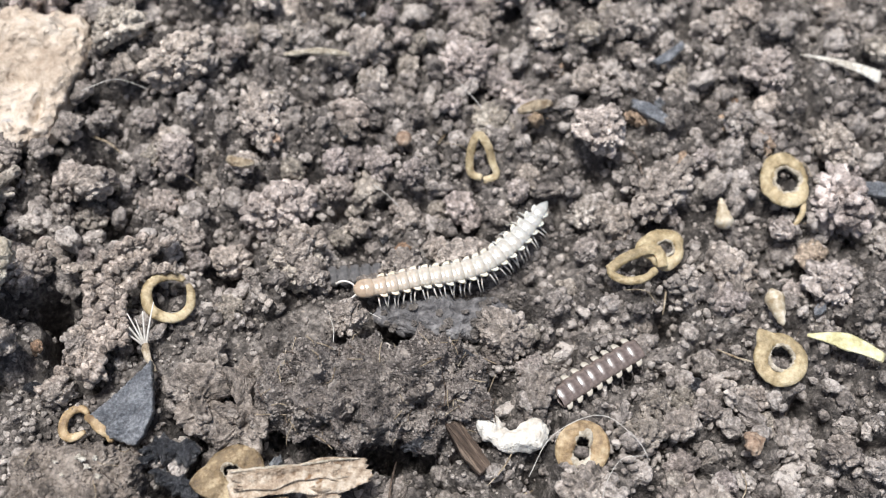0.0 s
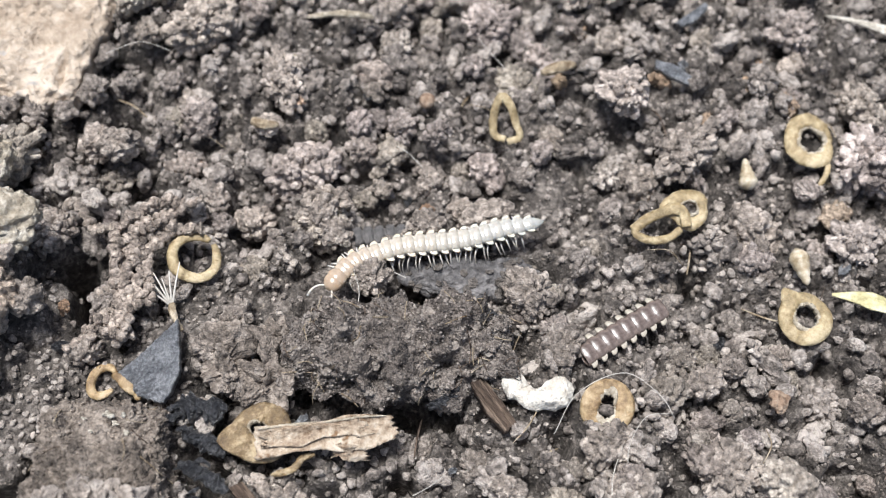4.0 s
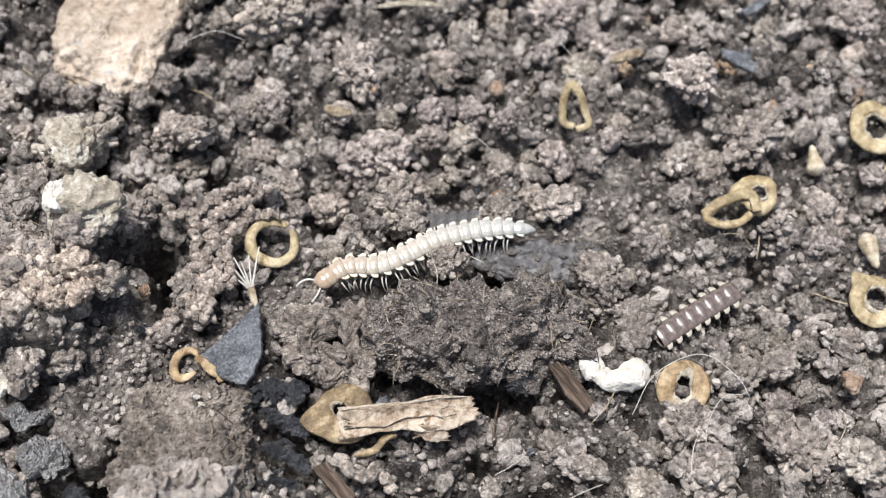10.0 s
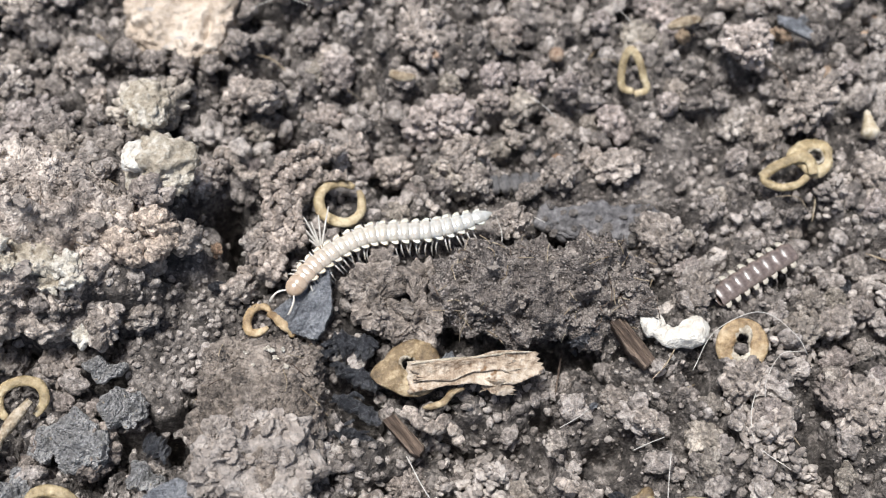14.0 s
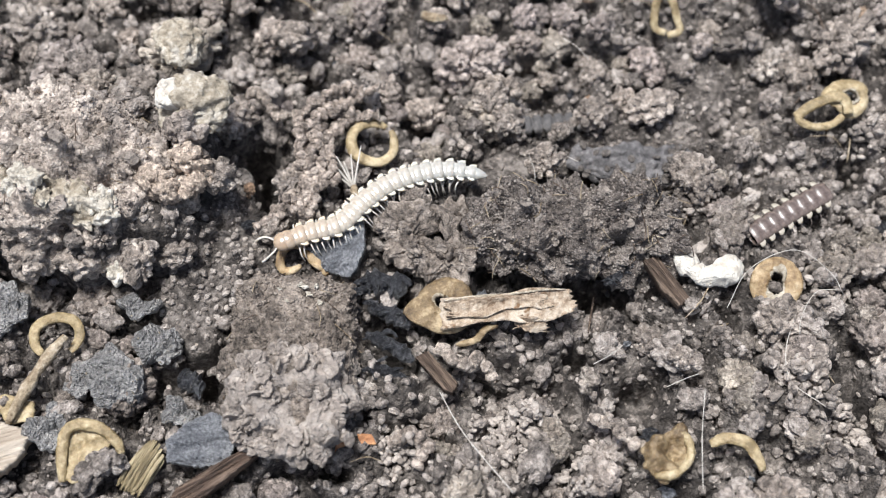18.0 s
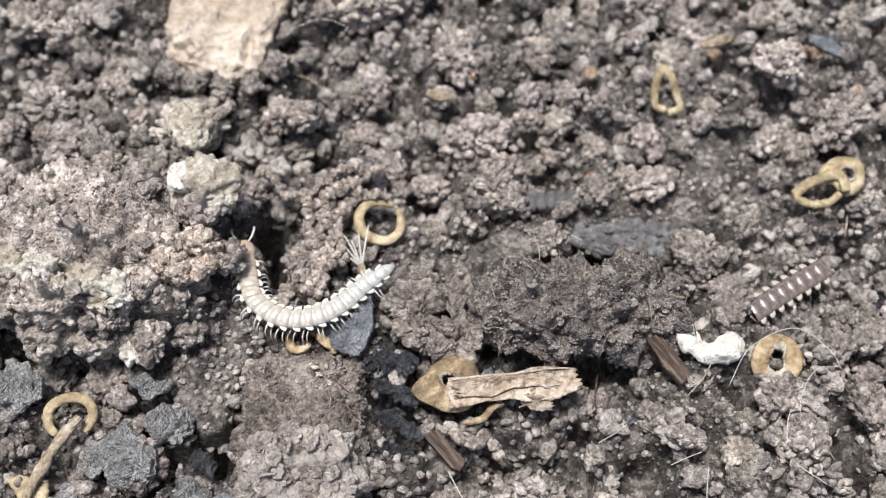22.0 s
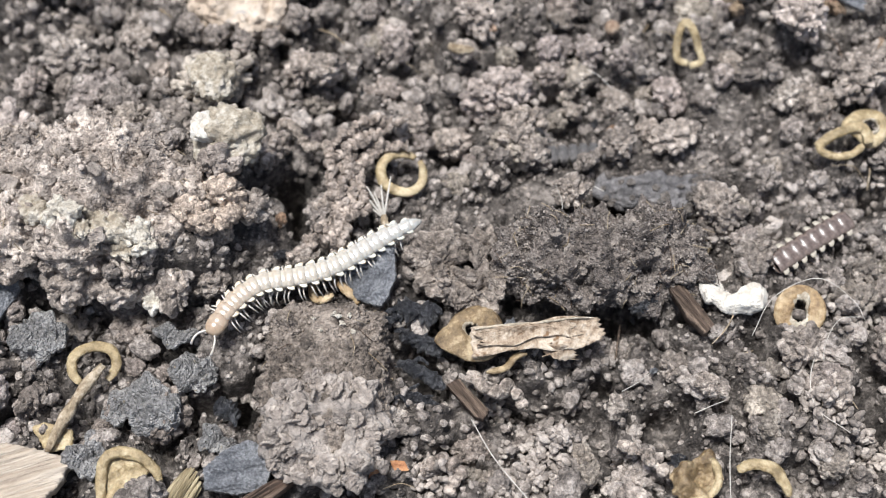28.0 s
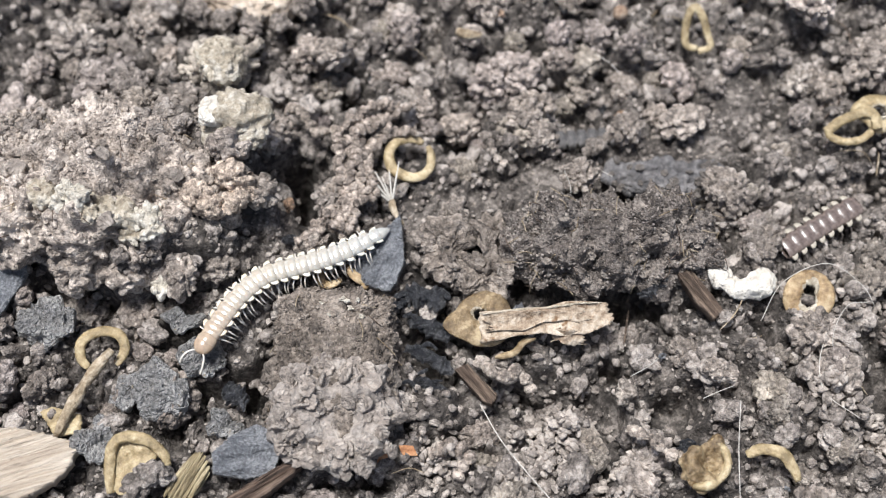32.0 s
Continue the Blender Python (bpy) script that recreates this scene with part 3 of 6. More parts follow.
def turn(rng):
    q = rng.normal(size=4)
    w, x, y, z = q / np.linalg.norm(q)
    return np.array([[1 - 2 * (y * y + z * z), 2 * (x * y - z * w), 2 * (x * z + y * w)],
                     [2 * (x * y + z * w), 1 - 2 * (x * x + z * z), 2 * (y * z - x * w)],
                     [2 * (x * z - y * w), 2 * (y * z + x * w), 1 - 2 * (x * x + y * y)]])


def heap(spots, rng, shapes=None):
    """One mesh of many crumbs; spots are rows of x, y, z, radius. Small ones are simpler."""
    verts, tris, base = [np.zeros((0, 3))], [np.zeros((0, 3), int)], 0
    for x, y, z, r in spots:
        kind = shapes or (GRAINS if r < 0.2 else ROUND)
        v, f = kind[rng.randint(len(kind))]
        stretch = r * np.array([rng.uniform(0.85, 1.45), rng.uniform(0.8, 1.1), rng.uniform(0.7, 1.0)])
        verts.append((v * stretch) @ turn(rng).T + (x, y, z))
        tris.append(f + base)
        base += len(v)
    return np.vstack(verts), np.vstack(tris)


def free(x, y, gap, own=0.0):
    """Whether a spot is clear of the crawler's way and of the named things; own: the lump's radius."""
    ok = track_distance(x, y) > gap
    for px, py, r, _ in CLEAR:
        ok &= np.hypot(x - px, y - py) > 0.85 * r + 0.4 * own
    return ok


def in_pit(x, y, share=0.62):
    hole = np.zeros(x.shape, bool)
    for px, py, r, _ in PITS:
        hole |= np.hypot(x - px, y - py) < share * r
    return hole


def cluster(k, level, size, small, large, many):
    """A lump of round crumbs grown together: three half axes and the crumbs' least and largest radius."""
    rng = np.random.RandomState(60 + k)
    v, f = ICO[level]
    bend, wave = rng.normal(size=(6, 3)) * 1.6, rng.uniform(0, 6.28, 6)

    def body(d):
        swell = 1 + 0.13 * np.sin(d @ bend.T + wave).sum(1) / 1.5
        return swell / np.sqrt(((d / size) ** 2).sum(1))

    seats = rng.normal(size=(many, 3))
    seats /= np.linalg.norm(seats, axis=1, keepdims=True)
    r = small + (large - small) * rng.uniform(size=many) ** 1.6
    c = seats * (body(seats) * rng.uniform(0.72, 1.06, many))[:, None]
    d = v.copy()
    for _ in range(7):
        w = rng.normal(size=3)
        d = d + 0.02 / max(size) * np.sin(v @ (w * 7.0 * max(size) / np.linalg.norm(w)) + rng.uniform(0, 6.28))[:, None] * rng.normal(size=3)
    d /= np.linalg.norm(d, axis=1, keepdims=True)
    far = 0.73 * body(d)
    for q, s in zip(c, r):
        b = d @ q
        gap = b * b - q @ q + s * s
        far = np.maximum(far, np.where((gap > 0) & (b > 0), b + np.sqrt(np.maximum(gap, 0)), 0))
    off = Vector((k * 3.1, k * 1.7, k * 0.9))
    wear = np.array([0.1 * noise.noise(q * 2.6 + off) + 0.06 * noise.noise(q * 6.0 + off) for q in map(Vector, v * far[:, None])])
    return v * (far + wear)[:, None], f


def clump_mesh(k, level, small, large, many):
    rng = np.random.RandomState(160 + k)
    size = np.array((1.75 * rng.uniform(0.75, 1.3), 1.45 * rng.uniform(0.75, 1.2), 1.25 * rng.uniform(0.75, 1.2)))
    return fast_mesh("soil_clump", *cluster(k, level, size, small, large, many), CLUMP)


BIG_CLUMPS = [clump_mesh(k, 6, 0.11, 0.30, 330) for k in range(8)]
CLUMPS = [clump_mesh(k + 10, 5, 0.15, 0.46, 170) for k in range(14)]
SMALL_CLUMPS = [clump_mesh(k + 30, 4, 0.25, 0.6, 90) for k in range(10)]
KNOBS = {n: [cluster(k + 50, n, np.array((1.0, 0.85, 0.75)), 0.22, 0.5, 36) for k in range(10)] for n in (3, 4)}


def clump(x, y, z, size, k, turned, tint=(1, 1, 1), label="crumbly grey-brown soil clump of small round crumbs", tilt=0):
    shape = BIG_CLUMPS[k % 8] if size > 1.4 else CLUMPS[k % 14] if size > 0.8 else SMALL_CLUMPS[k % 10]
    ob = thing("soil_clump", shape, None, mm_pose(x, y, z, tilt, tilt * 0.6, turned) @ Matrix.Diagonal((size, size, size, 1)), label, "soil clump", "soil clumps")
    ob.color = (*tint, 1)
    PLACED.append((x, y, size))
    return ob


PLACED = []


def clumps():
    rng = np.random.RandomState(23)
    for _ in range(6000):
        if len(PLACED) >= 290:
            break
        x, y = rng.uniform(-54, 50), rng.uniform(-37, 42)
        size = rng.choice([0.6, 0.85, 1.15, 1.5, 2.0], p=[0.27, 0.28, 0.22, 0.15, 0.08])
        here = np.array([x]), np.array([y])
        if not free(*here, 1.9 * size + 1.1)[0] or in_pit(*here, 0.95)[0] or math.hypot((x + 43.5) / 13.5, (y + 8.4) / 8) < 1:
            continue
        if any(math.hypot(x - a, y - b) < (size + c) * 1.12 for a, b, c in PLACED) or any(math.hypot(x - a, y - b) < c + 1.2 * size for a, b, c, _ in CLEAR) or any(math.hypot(x - a, y - b) < c for a, b, c in SOLID):
            continue
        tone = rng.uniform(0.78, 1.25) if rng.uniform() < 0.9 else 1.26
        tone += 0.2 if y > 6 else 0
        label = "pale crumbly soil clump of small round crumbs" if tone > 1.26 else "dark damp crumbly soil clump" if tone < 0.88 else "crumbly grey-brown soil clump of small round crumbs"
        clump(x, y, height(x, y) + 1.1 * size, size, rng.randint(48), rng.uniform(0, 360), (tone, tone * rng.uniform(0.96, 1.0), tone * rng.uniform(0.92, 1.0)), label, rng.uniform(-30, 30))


clumps()
for x, y, z, size, k, r, tone in ((0.2, 0.2, 0.8, 0.85, 1, 20, 1.15), (-5.2, 6.8, -0.6, 1.0, 2, 70, 1.15), (-3.6, 4.6, -0.6, 0.9, 4, 10, 1.1), (-28.8, -6.7, 2.4, 0.95, 3, 40, 1.0),
                                  (-23.4, -9.6, -1.4, 0.7, 7, 30, 1.2), ):
    clump(x, y, z, size, k, r, (tone, tone * 0.98, tone * 0.95), "pale crumbly soil clump of worm-cast beads")


def packed(x, y, r, gap):
    """Which of the spots, taken in turn, leave room between one another."""
    cells, keep = {}, []
    for n, (a, b, c) in enumerate(zip(x.tolist(), y.tolist(), r.tolist())):
        i, j = math.floor(a), math.floor(b)
        if all((a - p) ** 2 + (b - q) ** 2 > (gap * (c + s)) ** 2 for u in (i - 1, i, i + 1) for v in (j - 1, j, j + 1) for p, q, s in cells.get((u, v), ())):
            cells.setdefault((i, j), []).append((a, b, c))
            keep.append(n)
    return np.array(keep)


def strewn():
    """Round crumbs lying close together wherever no larger clump covers the ground, then looser ones on top."""
    rng = np.random.RandomState(11)
    k = 30000
    x, y = rng.uniform(-60, 53, k), rng.uniform(-39, 43, k)
    r = np.clip(0.30 + 0.30 * fbm(x, y, 7.0, 2, 6) + 0.12 * rng.normal(size=k), 0.12, 0.7)
    r = np.where(track_distance(x, y) < 1.7, np.minimum(r, 0.3), r)
    ok = (~in_pit(x, y) & (crevice(x, y) < 1.0)) | (rng.uniform(size=k) < 0.25)
    for px, py, size in PLACED:
        ok &= np.hypot(x - px, y - py) > 1.15 * size
    for px, py, rad in SOLID[:2]:
        ok &= np.hypot(x - px, y - py) > 0.8 * rad
    x, y, r = x[ok], y[ok], r[ok]
    pick = packed(x, y, r, 0.95)
    x, y, r = x[pick], y[pick], r[pick]
    v, f = heap(np.column_stack([x, y, soil(x, y) + r * rng.uniform(0.0, 0.6, len(x)), r]), rng)
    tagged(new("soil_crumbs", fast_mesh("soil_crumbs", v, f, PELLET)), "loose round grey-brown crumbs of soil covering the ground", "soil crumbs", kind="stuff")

    k = 1900
    x, y, r = rng.uniform(-58, 52, k), rng.uniform(-39, 42, k), rng.uniform(0.5, 1.3, k)
    ok = free(x, y, 1.2 + r, r) & ~in_pit(x, y, 0.8) & (crevice(x, y) < 0.8)
    for px, py, size in PLACED:
        ok &= np.hypot(x - px, y - py) > 1.2 * size
    x, y, r = x[ok], y[ok], r[ok]
    pick = packed(x, y, r, 0.74)
    x, y, r = x[pick], y[pick], r[pick]
    rows = np.column_stack([x, y, soil(x, y) + r * rng.uniform(0.1, 0.8, len(x)), r])
    big = r > 1.0
    v, f = heap(rows[big], rng, KNOBS[4])
    v2, f2 = heap(rows[~big], rng, KNOBS[3])
    tagged(new("soil_lumps", fast_mesh("soil_lumps", np.vstack([v, v2]), np.vstack([f, f2 + len(v)]), PELLET)), "small knobbly lumps of grey-brown soil", "soil lumps", kind="stuff")

    rows = []
    for cx, cy, wide in ((1, -23, 3.2), (-4, -19, 2.2), (9, -24.5, 2.6), (24.5, -17, 2.8), (-9, -27.5, 2.4), (-1, -27.5, 3.0), (30, -20, 2.6), (31, 9, 2.6), (-16.5, 3.8, 2.0), (35, -1, 2.4), (27, -8, 2.2), (6, -29, 2.6)):
        for _ in range(int(16 * wide * wide)):
            u, w = rng.normal(size=2) * 0.5
            rows.append((cx + wide * u, cy + wide * w, 1.3 * math.exp(-2 * (u * u + w * w)) * rng.uniform(0.3, 1.0), rng.uniform(0.24, 0.46)))
    a = np.array(rows)
    a = a[free(a[:, 0], a[:, 1], 1.6, 0.4)]
    v, f = heap(np.column_stack([a[:, 0], a[:, 1], soil(a[:, 0], a[:, 1]) + a[:, 2] + 0.3, a[:, 3]]), rng, LONG)
    tagged(new("worm_cast_beads", fast_mesh("worm_cast_beads", v, f, BEAD)), "pale oblong worm-cast beads heaped together", "soil crumbs", kind="stuff")

    k = 4500
    x, y, r = rng.uniform(-56, 50, k), rng.uniform(-38, 42, k), rng.uniform(0.07, 0.16, k)
    v, f = heap(np.column_stack([x, y, soil(x, y) + 0.25 + r, r]), rng, GRAINS)
    tagged(new("soil_grit", fast_mesh("soil_grit", v, f, PELLET)), "fine grey-brown soil grit scattered everywhere", "soil grit", kind="stuff")


strewn()

# ---- large clods ----
def disc(parent, x, y, z, r, tilt):
    """A tiny coiled shell disc pressed into a clod."""
    ring = [(r * math.cos(k * 0.35), r * 0.92 * math.sin(k * 0.35)) for k in range(18)]
    v, f = plate(ring, 0.22 * r, int(10 * x) % 7, 0.02, 7, 24, 0.03)
    for q in v:
        d = math.hypot(q[0], q[1]) / r
        q[2] += 0.07 * r * math.sin(9.0 * d + math.atan2(q[1], q[0])) if q[2] > 0 else 0
    part("shell_disc", (v, f), CAST, parent, "tiny grey coiled shell disc", mm_pose(x, y, z, tilt, tilt * 0.7, 40 * x)).color = (0.8, 0.79, 0.77, 1)


dark_clod = thing("dark_clod", lump((9.4, 4.6, 2.5), 7, 3, ((7.0, 0.8), (3.0, 1.3), (1.4, 0.85), (0.6, 0.4)), ((1.6, 0.5), (0.6, 0.3)), 0.78), CLOD, mm_pose(3.9, -6.2, 0.4, 17, 0, 13), "large dark matted soil clod with tiny shell discs", "soil clod")
SIDE_CLODS = []
for x, y, z, size, turned, seed in ((-11.0, -8.3, -0.9, (1.5, 2.9, 1.8), -8, 5), (-7.0, -10.1, -0.9, (2.1, 1.7, 1.7), 12, 6), (-6.6, -6.2, -0.3, (2.2, 1.2, 1.4), 10, 7)):
    SIDE_CLODS.append(thing("side_clod", lump(size, 6, seed, ((3.0, 0.8), (1.6, 0.9), (0.8, 0.5), (0.4, 0.2)), ((1.1, 0.6), (0.5, 0.25)), 0.85), CLUMP, mm_pose(x, y, z, 8, 0, turned), "knobbly brown soil clod with shell discs beside the dark clod", "soil clod", "side clods"))
    SIDE_CLODS[-1].color = (0.8, 0.77, 0.73, 1)
flat_clod = thing("flat_clod", lump((5.7, 7.6, 3.2), 7, 9, ((6.0, 0.7), (2.6, 0.7), (1.3, 0.5), (0.5, 0.2)), ((1.3, 0.4), (0.5, 0.22)), 0.62), CLUMP, mm_pose(-19.4, -22.0, -1.7, -3, 0, 8), "brown matted soil clod with a pale caked front", "soil clod")
part("caked_front", lump((5.0, 4.6, 1.5), 6, 15, ((4.0, 0.7), (2.0, 0.7), (0.8, 0.3)), ((1.5, 0.6), (0.6, 0.28)), 0.7), CAST, flat_clod, "pale caked soil plates", mm_pose(0.3, -4.2, 2.3, 8, 0, 0))
mound_clod = thing("mound_clod", lump((12.6, 7.6, 4.8), 7, 41, ((8.0, 1.3), (3.4, 1.2), (1.5, 0.9), (0.6, 0.35)), ((1.6, 0.5), (0.7, 0.25)), 0.82), CLUMP, mm_pose(-43.4, -8.0, 0.5, 0, 3, 4), "high grey matted soil mound with pale crusts", "soil clod")
mound_clod.color = (1.45, 1.42, 1.38, 1)


def crumb_crust(clod, count, small, large, mat, seed, low=-0.4):
    """Crumbs stuck all over a clod's upper side."""
    rng = np.random.RandomState(seed)
    p = np.array([q.co for q in clod.data.vertices]) / U
    n = np.array([q.normal for q in clod.data.vertices])
    pick = np.flatnonzero(n[:, 2] > low)
    rows = []
    for k in rng.choice(pick, min(count, len(pick)), replace=False):
        r = small + (large - small) * rng.uniform() ** 2
        rows.append((*(p[k] + n[k] * r * rng.uniform(-0.1, 0.45)), r))
    rows = np.array(rows)
    tiny = rows[:, 3] < 0.22
    v, f = heap(rows[~tiny], rng)
    v2, f2 = heap(rows[tiny], rng, GRAINS)
    shape = fast_mesh("crumb_crust", np.vstack([v, v2]), np.vstack([f, f2 + len(v)]), mat)
    part("crumb_crust", shape, None, clod, "crumbs stuck all over the clod")


def disc_mesh(k):
    rng = np.random.RandomState(k)
    ring = [(math.cos(a * 0.35) * rng.uniform(0.75, 1.15), 0.85 * math.sin(a * 0.35) * rng.uniform(0.75, 1.15)) for a in range(18)]
    v, f = plate(ring, 0.3, k, 0.1, 6, 26, 0.06)
    return mesh("soil_disc", v, f, CAST)


def scales(clod, count, small, large, seed, toward=(0, -0.5, 0.85), least=0.75, label="thin round soil plate"):
    """Round plates of caked soil lying over one another."""
    rng = np.random.RandomState(seed)
    shapes = [disc_mesh(k) for k in range(8)]
    n = np.array([q.normal for q in clod.data.vertices])
    p = np.array([q.co for q in clod.data.vertices]) / U
    t = np.array(toward) / np.linalg.norm(toward)
    pick = np.flatnonzero(n @ t > least)
    for k in rng.choice(pick, count, replace=False):
        r = rng.uniform(small, large)
        way = Vector(n[k] + rng.normal(size=3) * 0.3).to_track_quat("Z", "Y").to_matrix().to_4x4()
        ob = part("soil_disc", shapes[rng.randint(8)], None, clod, m=mm_pose(*(p[k] + n[k] * 0.12)) @ way @ Matrix.Rotation(rng.uniform(0, 6.28), 4, "Z") @ Matrix.Diagonal((r, r, r, 1)))
        g = rng.uniform(0.8, 1.15)
        ob.color = (g, g * 0.98, g * 0.96, 1)


crumb_crust(dark_clod, 2600, 0.05, 0.2, CLOD_CRUMB, 5)
flat_clod.color = (0.68, 0.65, 0.61, 1)
crumb_crust(flat_clod, 1800, 0.07, 0.22, CLUMP, 6)
flat_clod.children[-1].color = (0.74, 0.71, 0.67, 1)
crumb_crust(mound_clod, 1500, 0.1, 0.36, CLUMP, 7, 0.0)
mound_clod.children[-1].color = (1.4, 1.37, 1.33, 1)
scales(flat_clod.children[0], 150, 0.35, 0.9, 8)
scales(mound_clod, 70, 0.4, 0.9, 12, (0, -0.3, 0.9), 0.7)

def fibres(clod, count, seed, small=0.5, large=1.3):
    """Fine rootlets matted over a clod's surface."""
    rng = np.random.RandomState(seed)
    p = np.array([q.co for q in clod.data.vertices]) / U
    n = np.array([q.normal for q in clod.data.vertices])
    pick = np.flatnonzero(n[:, 2] > -0.1)
    for k in rng.choice(pick, count, replace=False):
        way = np.cross(n[k], rng.normal(size=3))
        way /= np.linalg.norm(way)
        long, mid = rng.uniform(small, large), p[k] + n[k] * 0.16
        path = spline([mid - way * long - n[k] * 0.12, mid + rng.normal(size=3) * 0.12, mid + way * long - n[k] * 0.05], 8)
        part("rootlet", sweep(path, 0.045, 0.045, 5), STRAW if rng.uniform() < 0.5 else WOOD, clod)


fibres(dark_clod, 90, 15)
fibres(flat_clod, 40, 16)
fibres(mound_clod, 50, 17)

# the damp hollow behind the dark clod
damp = thing("damp_soil", lump((6.6, 2.0, 1.1), 6, 27, ((4.0, 0.5), (1.8, 0.4), (0.8, 0.2)), ((1.4, 0.35), (0.6, 0.15)), 0.85), MUD, mm_pose(9.0, 2.7, -2.1, 0, 0, 10), "smooth dark damp soil with shell discs in a hollow", "soil")
scales(damp, 26, 0.3, 0.6, 19, (0, 0, 1), 0.8)
for flake in damp.children:
    flake.color = (0.5, 0.5, 0.5, 1)

# ---- stones ----
stone, stone_faces = lump((5.4, 7.4, 2.6), 7, 21, ((7.0, 0.9), (2.5, 0.6), (0.8, 0.2), (0.35, 0.08)), ((2.2, 0.4), (0.9, 0.14)), 0.55)
for hx, hy, hw, hl, deep in ((3.2, -3.0, 0.55, 1.1, 1.8), (3.5, -4.4, 0.35, 0.9, 1.0), (-1.0, 2.0, 0.5, 0.5, 0.5), (0.8, -1.0, 1.6, 0.25, 0.4)):
    for q in stone:
        if q[2] > 0:
            q[2] -= deep * math.exp(-(((q[0] - hx) / hw) ** 2) - ((q[1] - hy) / hl) ** 2)
thing("cream_stone", (stone, stone_faces), STONE, mm_pose(-34.9, 21.1, -1.7, 2, 0, -5), "cream pitted limestone half sunk in the soil", "stone")
thing("white_stone", blob((2.1, 2.2, 1.7), 5, 23, ((1.0, 0.35), (2.8, 0.25), (7.0, 0.1)), cells=0.1), PALE_STONE, mm_pose(-34.4, 4.8, 4.6), "cream weathered stone on the soil mound", "stone", "white stones")
thing("white_stone", blob((3.1, 3.0, 2.3), 5, 25, ((1.0, 0.35), (2.8, 0.25), (7.0, 0.1)), cells=0.1), PALE_STONE, mm_pose(-31.8, -0.8, 4.3), "cream weathered stone caked with soil", "stone", "white stones")
thing("chalk_piece", blob((1.3, 1.4, 1.1), 4, 27, ((1.0, 0.35), (2.8, 0.25)), cells=0.1), CHALK, mm_pose(-33.7, -1.2, 5.8), "small bright white chalk piece", "stone", "white stones")


def chalk_bone():
    p = spline([(-2.6, 1.6, 0), (-2.0, 1.0, 0), (-1.4, 0.0, 0), (-0.4, -0.5, 0), (0.9, -0.3, 0), (2.0, 0.2, 0), (3.0, 0.5, 0)], 40)
    u = np.linspace(0, 1, 40)
    r = np.interp(u, [0, 0.05, 0.16, 0.3, 0.45, 0.62, 0.8, 0.93, 1], [0.3, 0.8, 1.05, 0.72, 0.85, 0.9, 1.25, 0.95, 0.2])
    v, f = sweep(p, r, r * 0.9, 22)
    v = np.array([q + 0.34 * noise.noise_vector(Vector(q) * 0.9) + 0.16 * noise.noise_vector(Vector(q) * 2.6) for q in map(Vector, v)])
    return v, f


thing("chalk_pebble", chalk_bone(), CHALK, mm_pose(16.15, -8.2, 0.15, 0, 0, 8) @ Matrix.Diagonal((1.07, 1.12, 1.05, 1)), "bright white bone-shaped chalk pebble on the soil", "pebble")
thing("brown_pebble", lump((0.85, 1.15, 0.85), 4, 33, ((1.4, 0.35), (0.5, 0.2)), ((0.7, 0.2),)), PEBBLE, mm_pose(37.1, -6.1, 0.3), "small rough brown pebble", "pebble", "pebbles")
thing("brown_pebble", blob((0.75, 0.8, 0.7), 3, 34, ((0.9, 0.1),)), PEBBLE, mm_pose(2.8, 19.9, -0.6), "tiny round orange-brown pebble", "pebble", "pebbles")


def press_discs(clod, spots):
    v = np.array([p.co for p in clod.data.vertices]) / U
    for x, y, r, tilt in spots:
        near = v[(np.hypot(v[:, 0] - x, v[:, 1] - y) < 0.5 * r + 0.15) & (v[:, 2] > 0)]
        disc(clod, x, y, float(np.percentile(near[:, 2], 60)) + 0.06 if len(near) else 2.0, r, tilt)


press_discs(dark_clod, ((2.4, 2.9, 0.62, 15), (-3.6, 0.8, 0.55, -15), (-1.2, -2.9, 0.6, 40), (4.4, 0.0, 0.5, 10), (-6.6, -1.2, 0.6, 30), (2.4, -2.8, 0.7, 30), (0.4, 1.2, 0.4, 10), (-5.0, 2.2, 0.5, 0), (6.6, 1.6, 0.45, 20), (5.6, -2.4, 0.5, 30), (-2.4, -1.2, 0.45, 20), (7.4, -0.8, 0.4, 10)))
press_discs(SIDE_CLODS[0], ((0.9, 2.2, 0.6, 10), (-0.6, 0.2, 0.45, 20)))
press_discs(SIDE_CLODS[1], ((-0.8, 0.6, 0.5, 20), (1.0, -0.4, 0.45, 30)))
press_discs(SIDE_CLODS[2], ((0.4, 0.3, 0.5, 10),))


def crust(x, y, z, size, seed, mat, label):
    """A patch of crust; it lies on the mound or the flat clod where one of them is under it."""
    for clod in (mound_clod, flat_clod):
        at = clod.matrix_basis.inverted() @ Vector((x * U, y * U, 0))
        near = [q.co.z for q in clod.data.vertices if abs(q.co.x - at.x) < 0.4 * U and abs(q.co.y - at.y) < 0.4 * U]
        if near:
            z = (clod.matrix_basis @ Vector((at.x, at.y, max(near)))).z / U + 0.05 * size
    thing("crust_patch", lump((1.5 * size, 1.2 * size, 0.6 * size), 5, seed, ((1.8 * size, 0.55 * size), (0.8 * size, 0.35 * size), (0.4, 0.12)), ((0.7 * size, 0.4 * size), (0.3, 0.14))), mat, mm_pose(x, y, z), label, "crust", "crust patches")


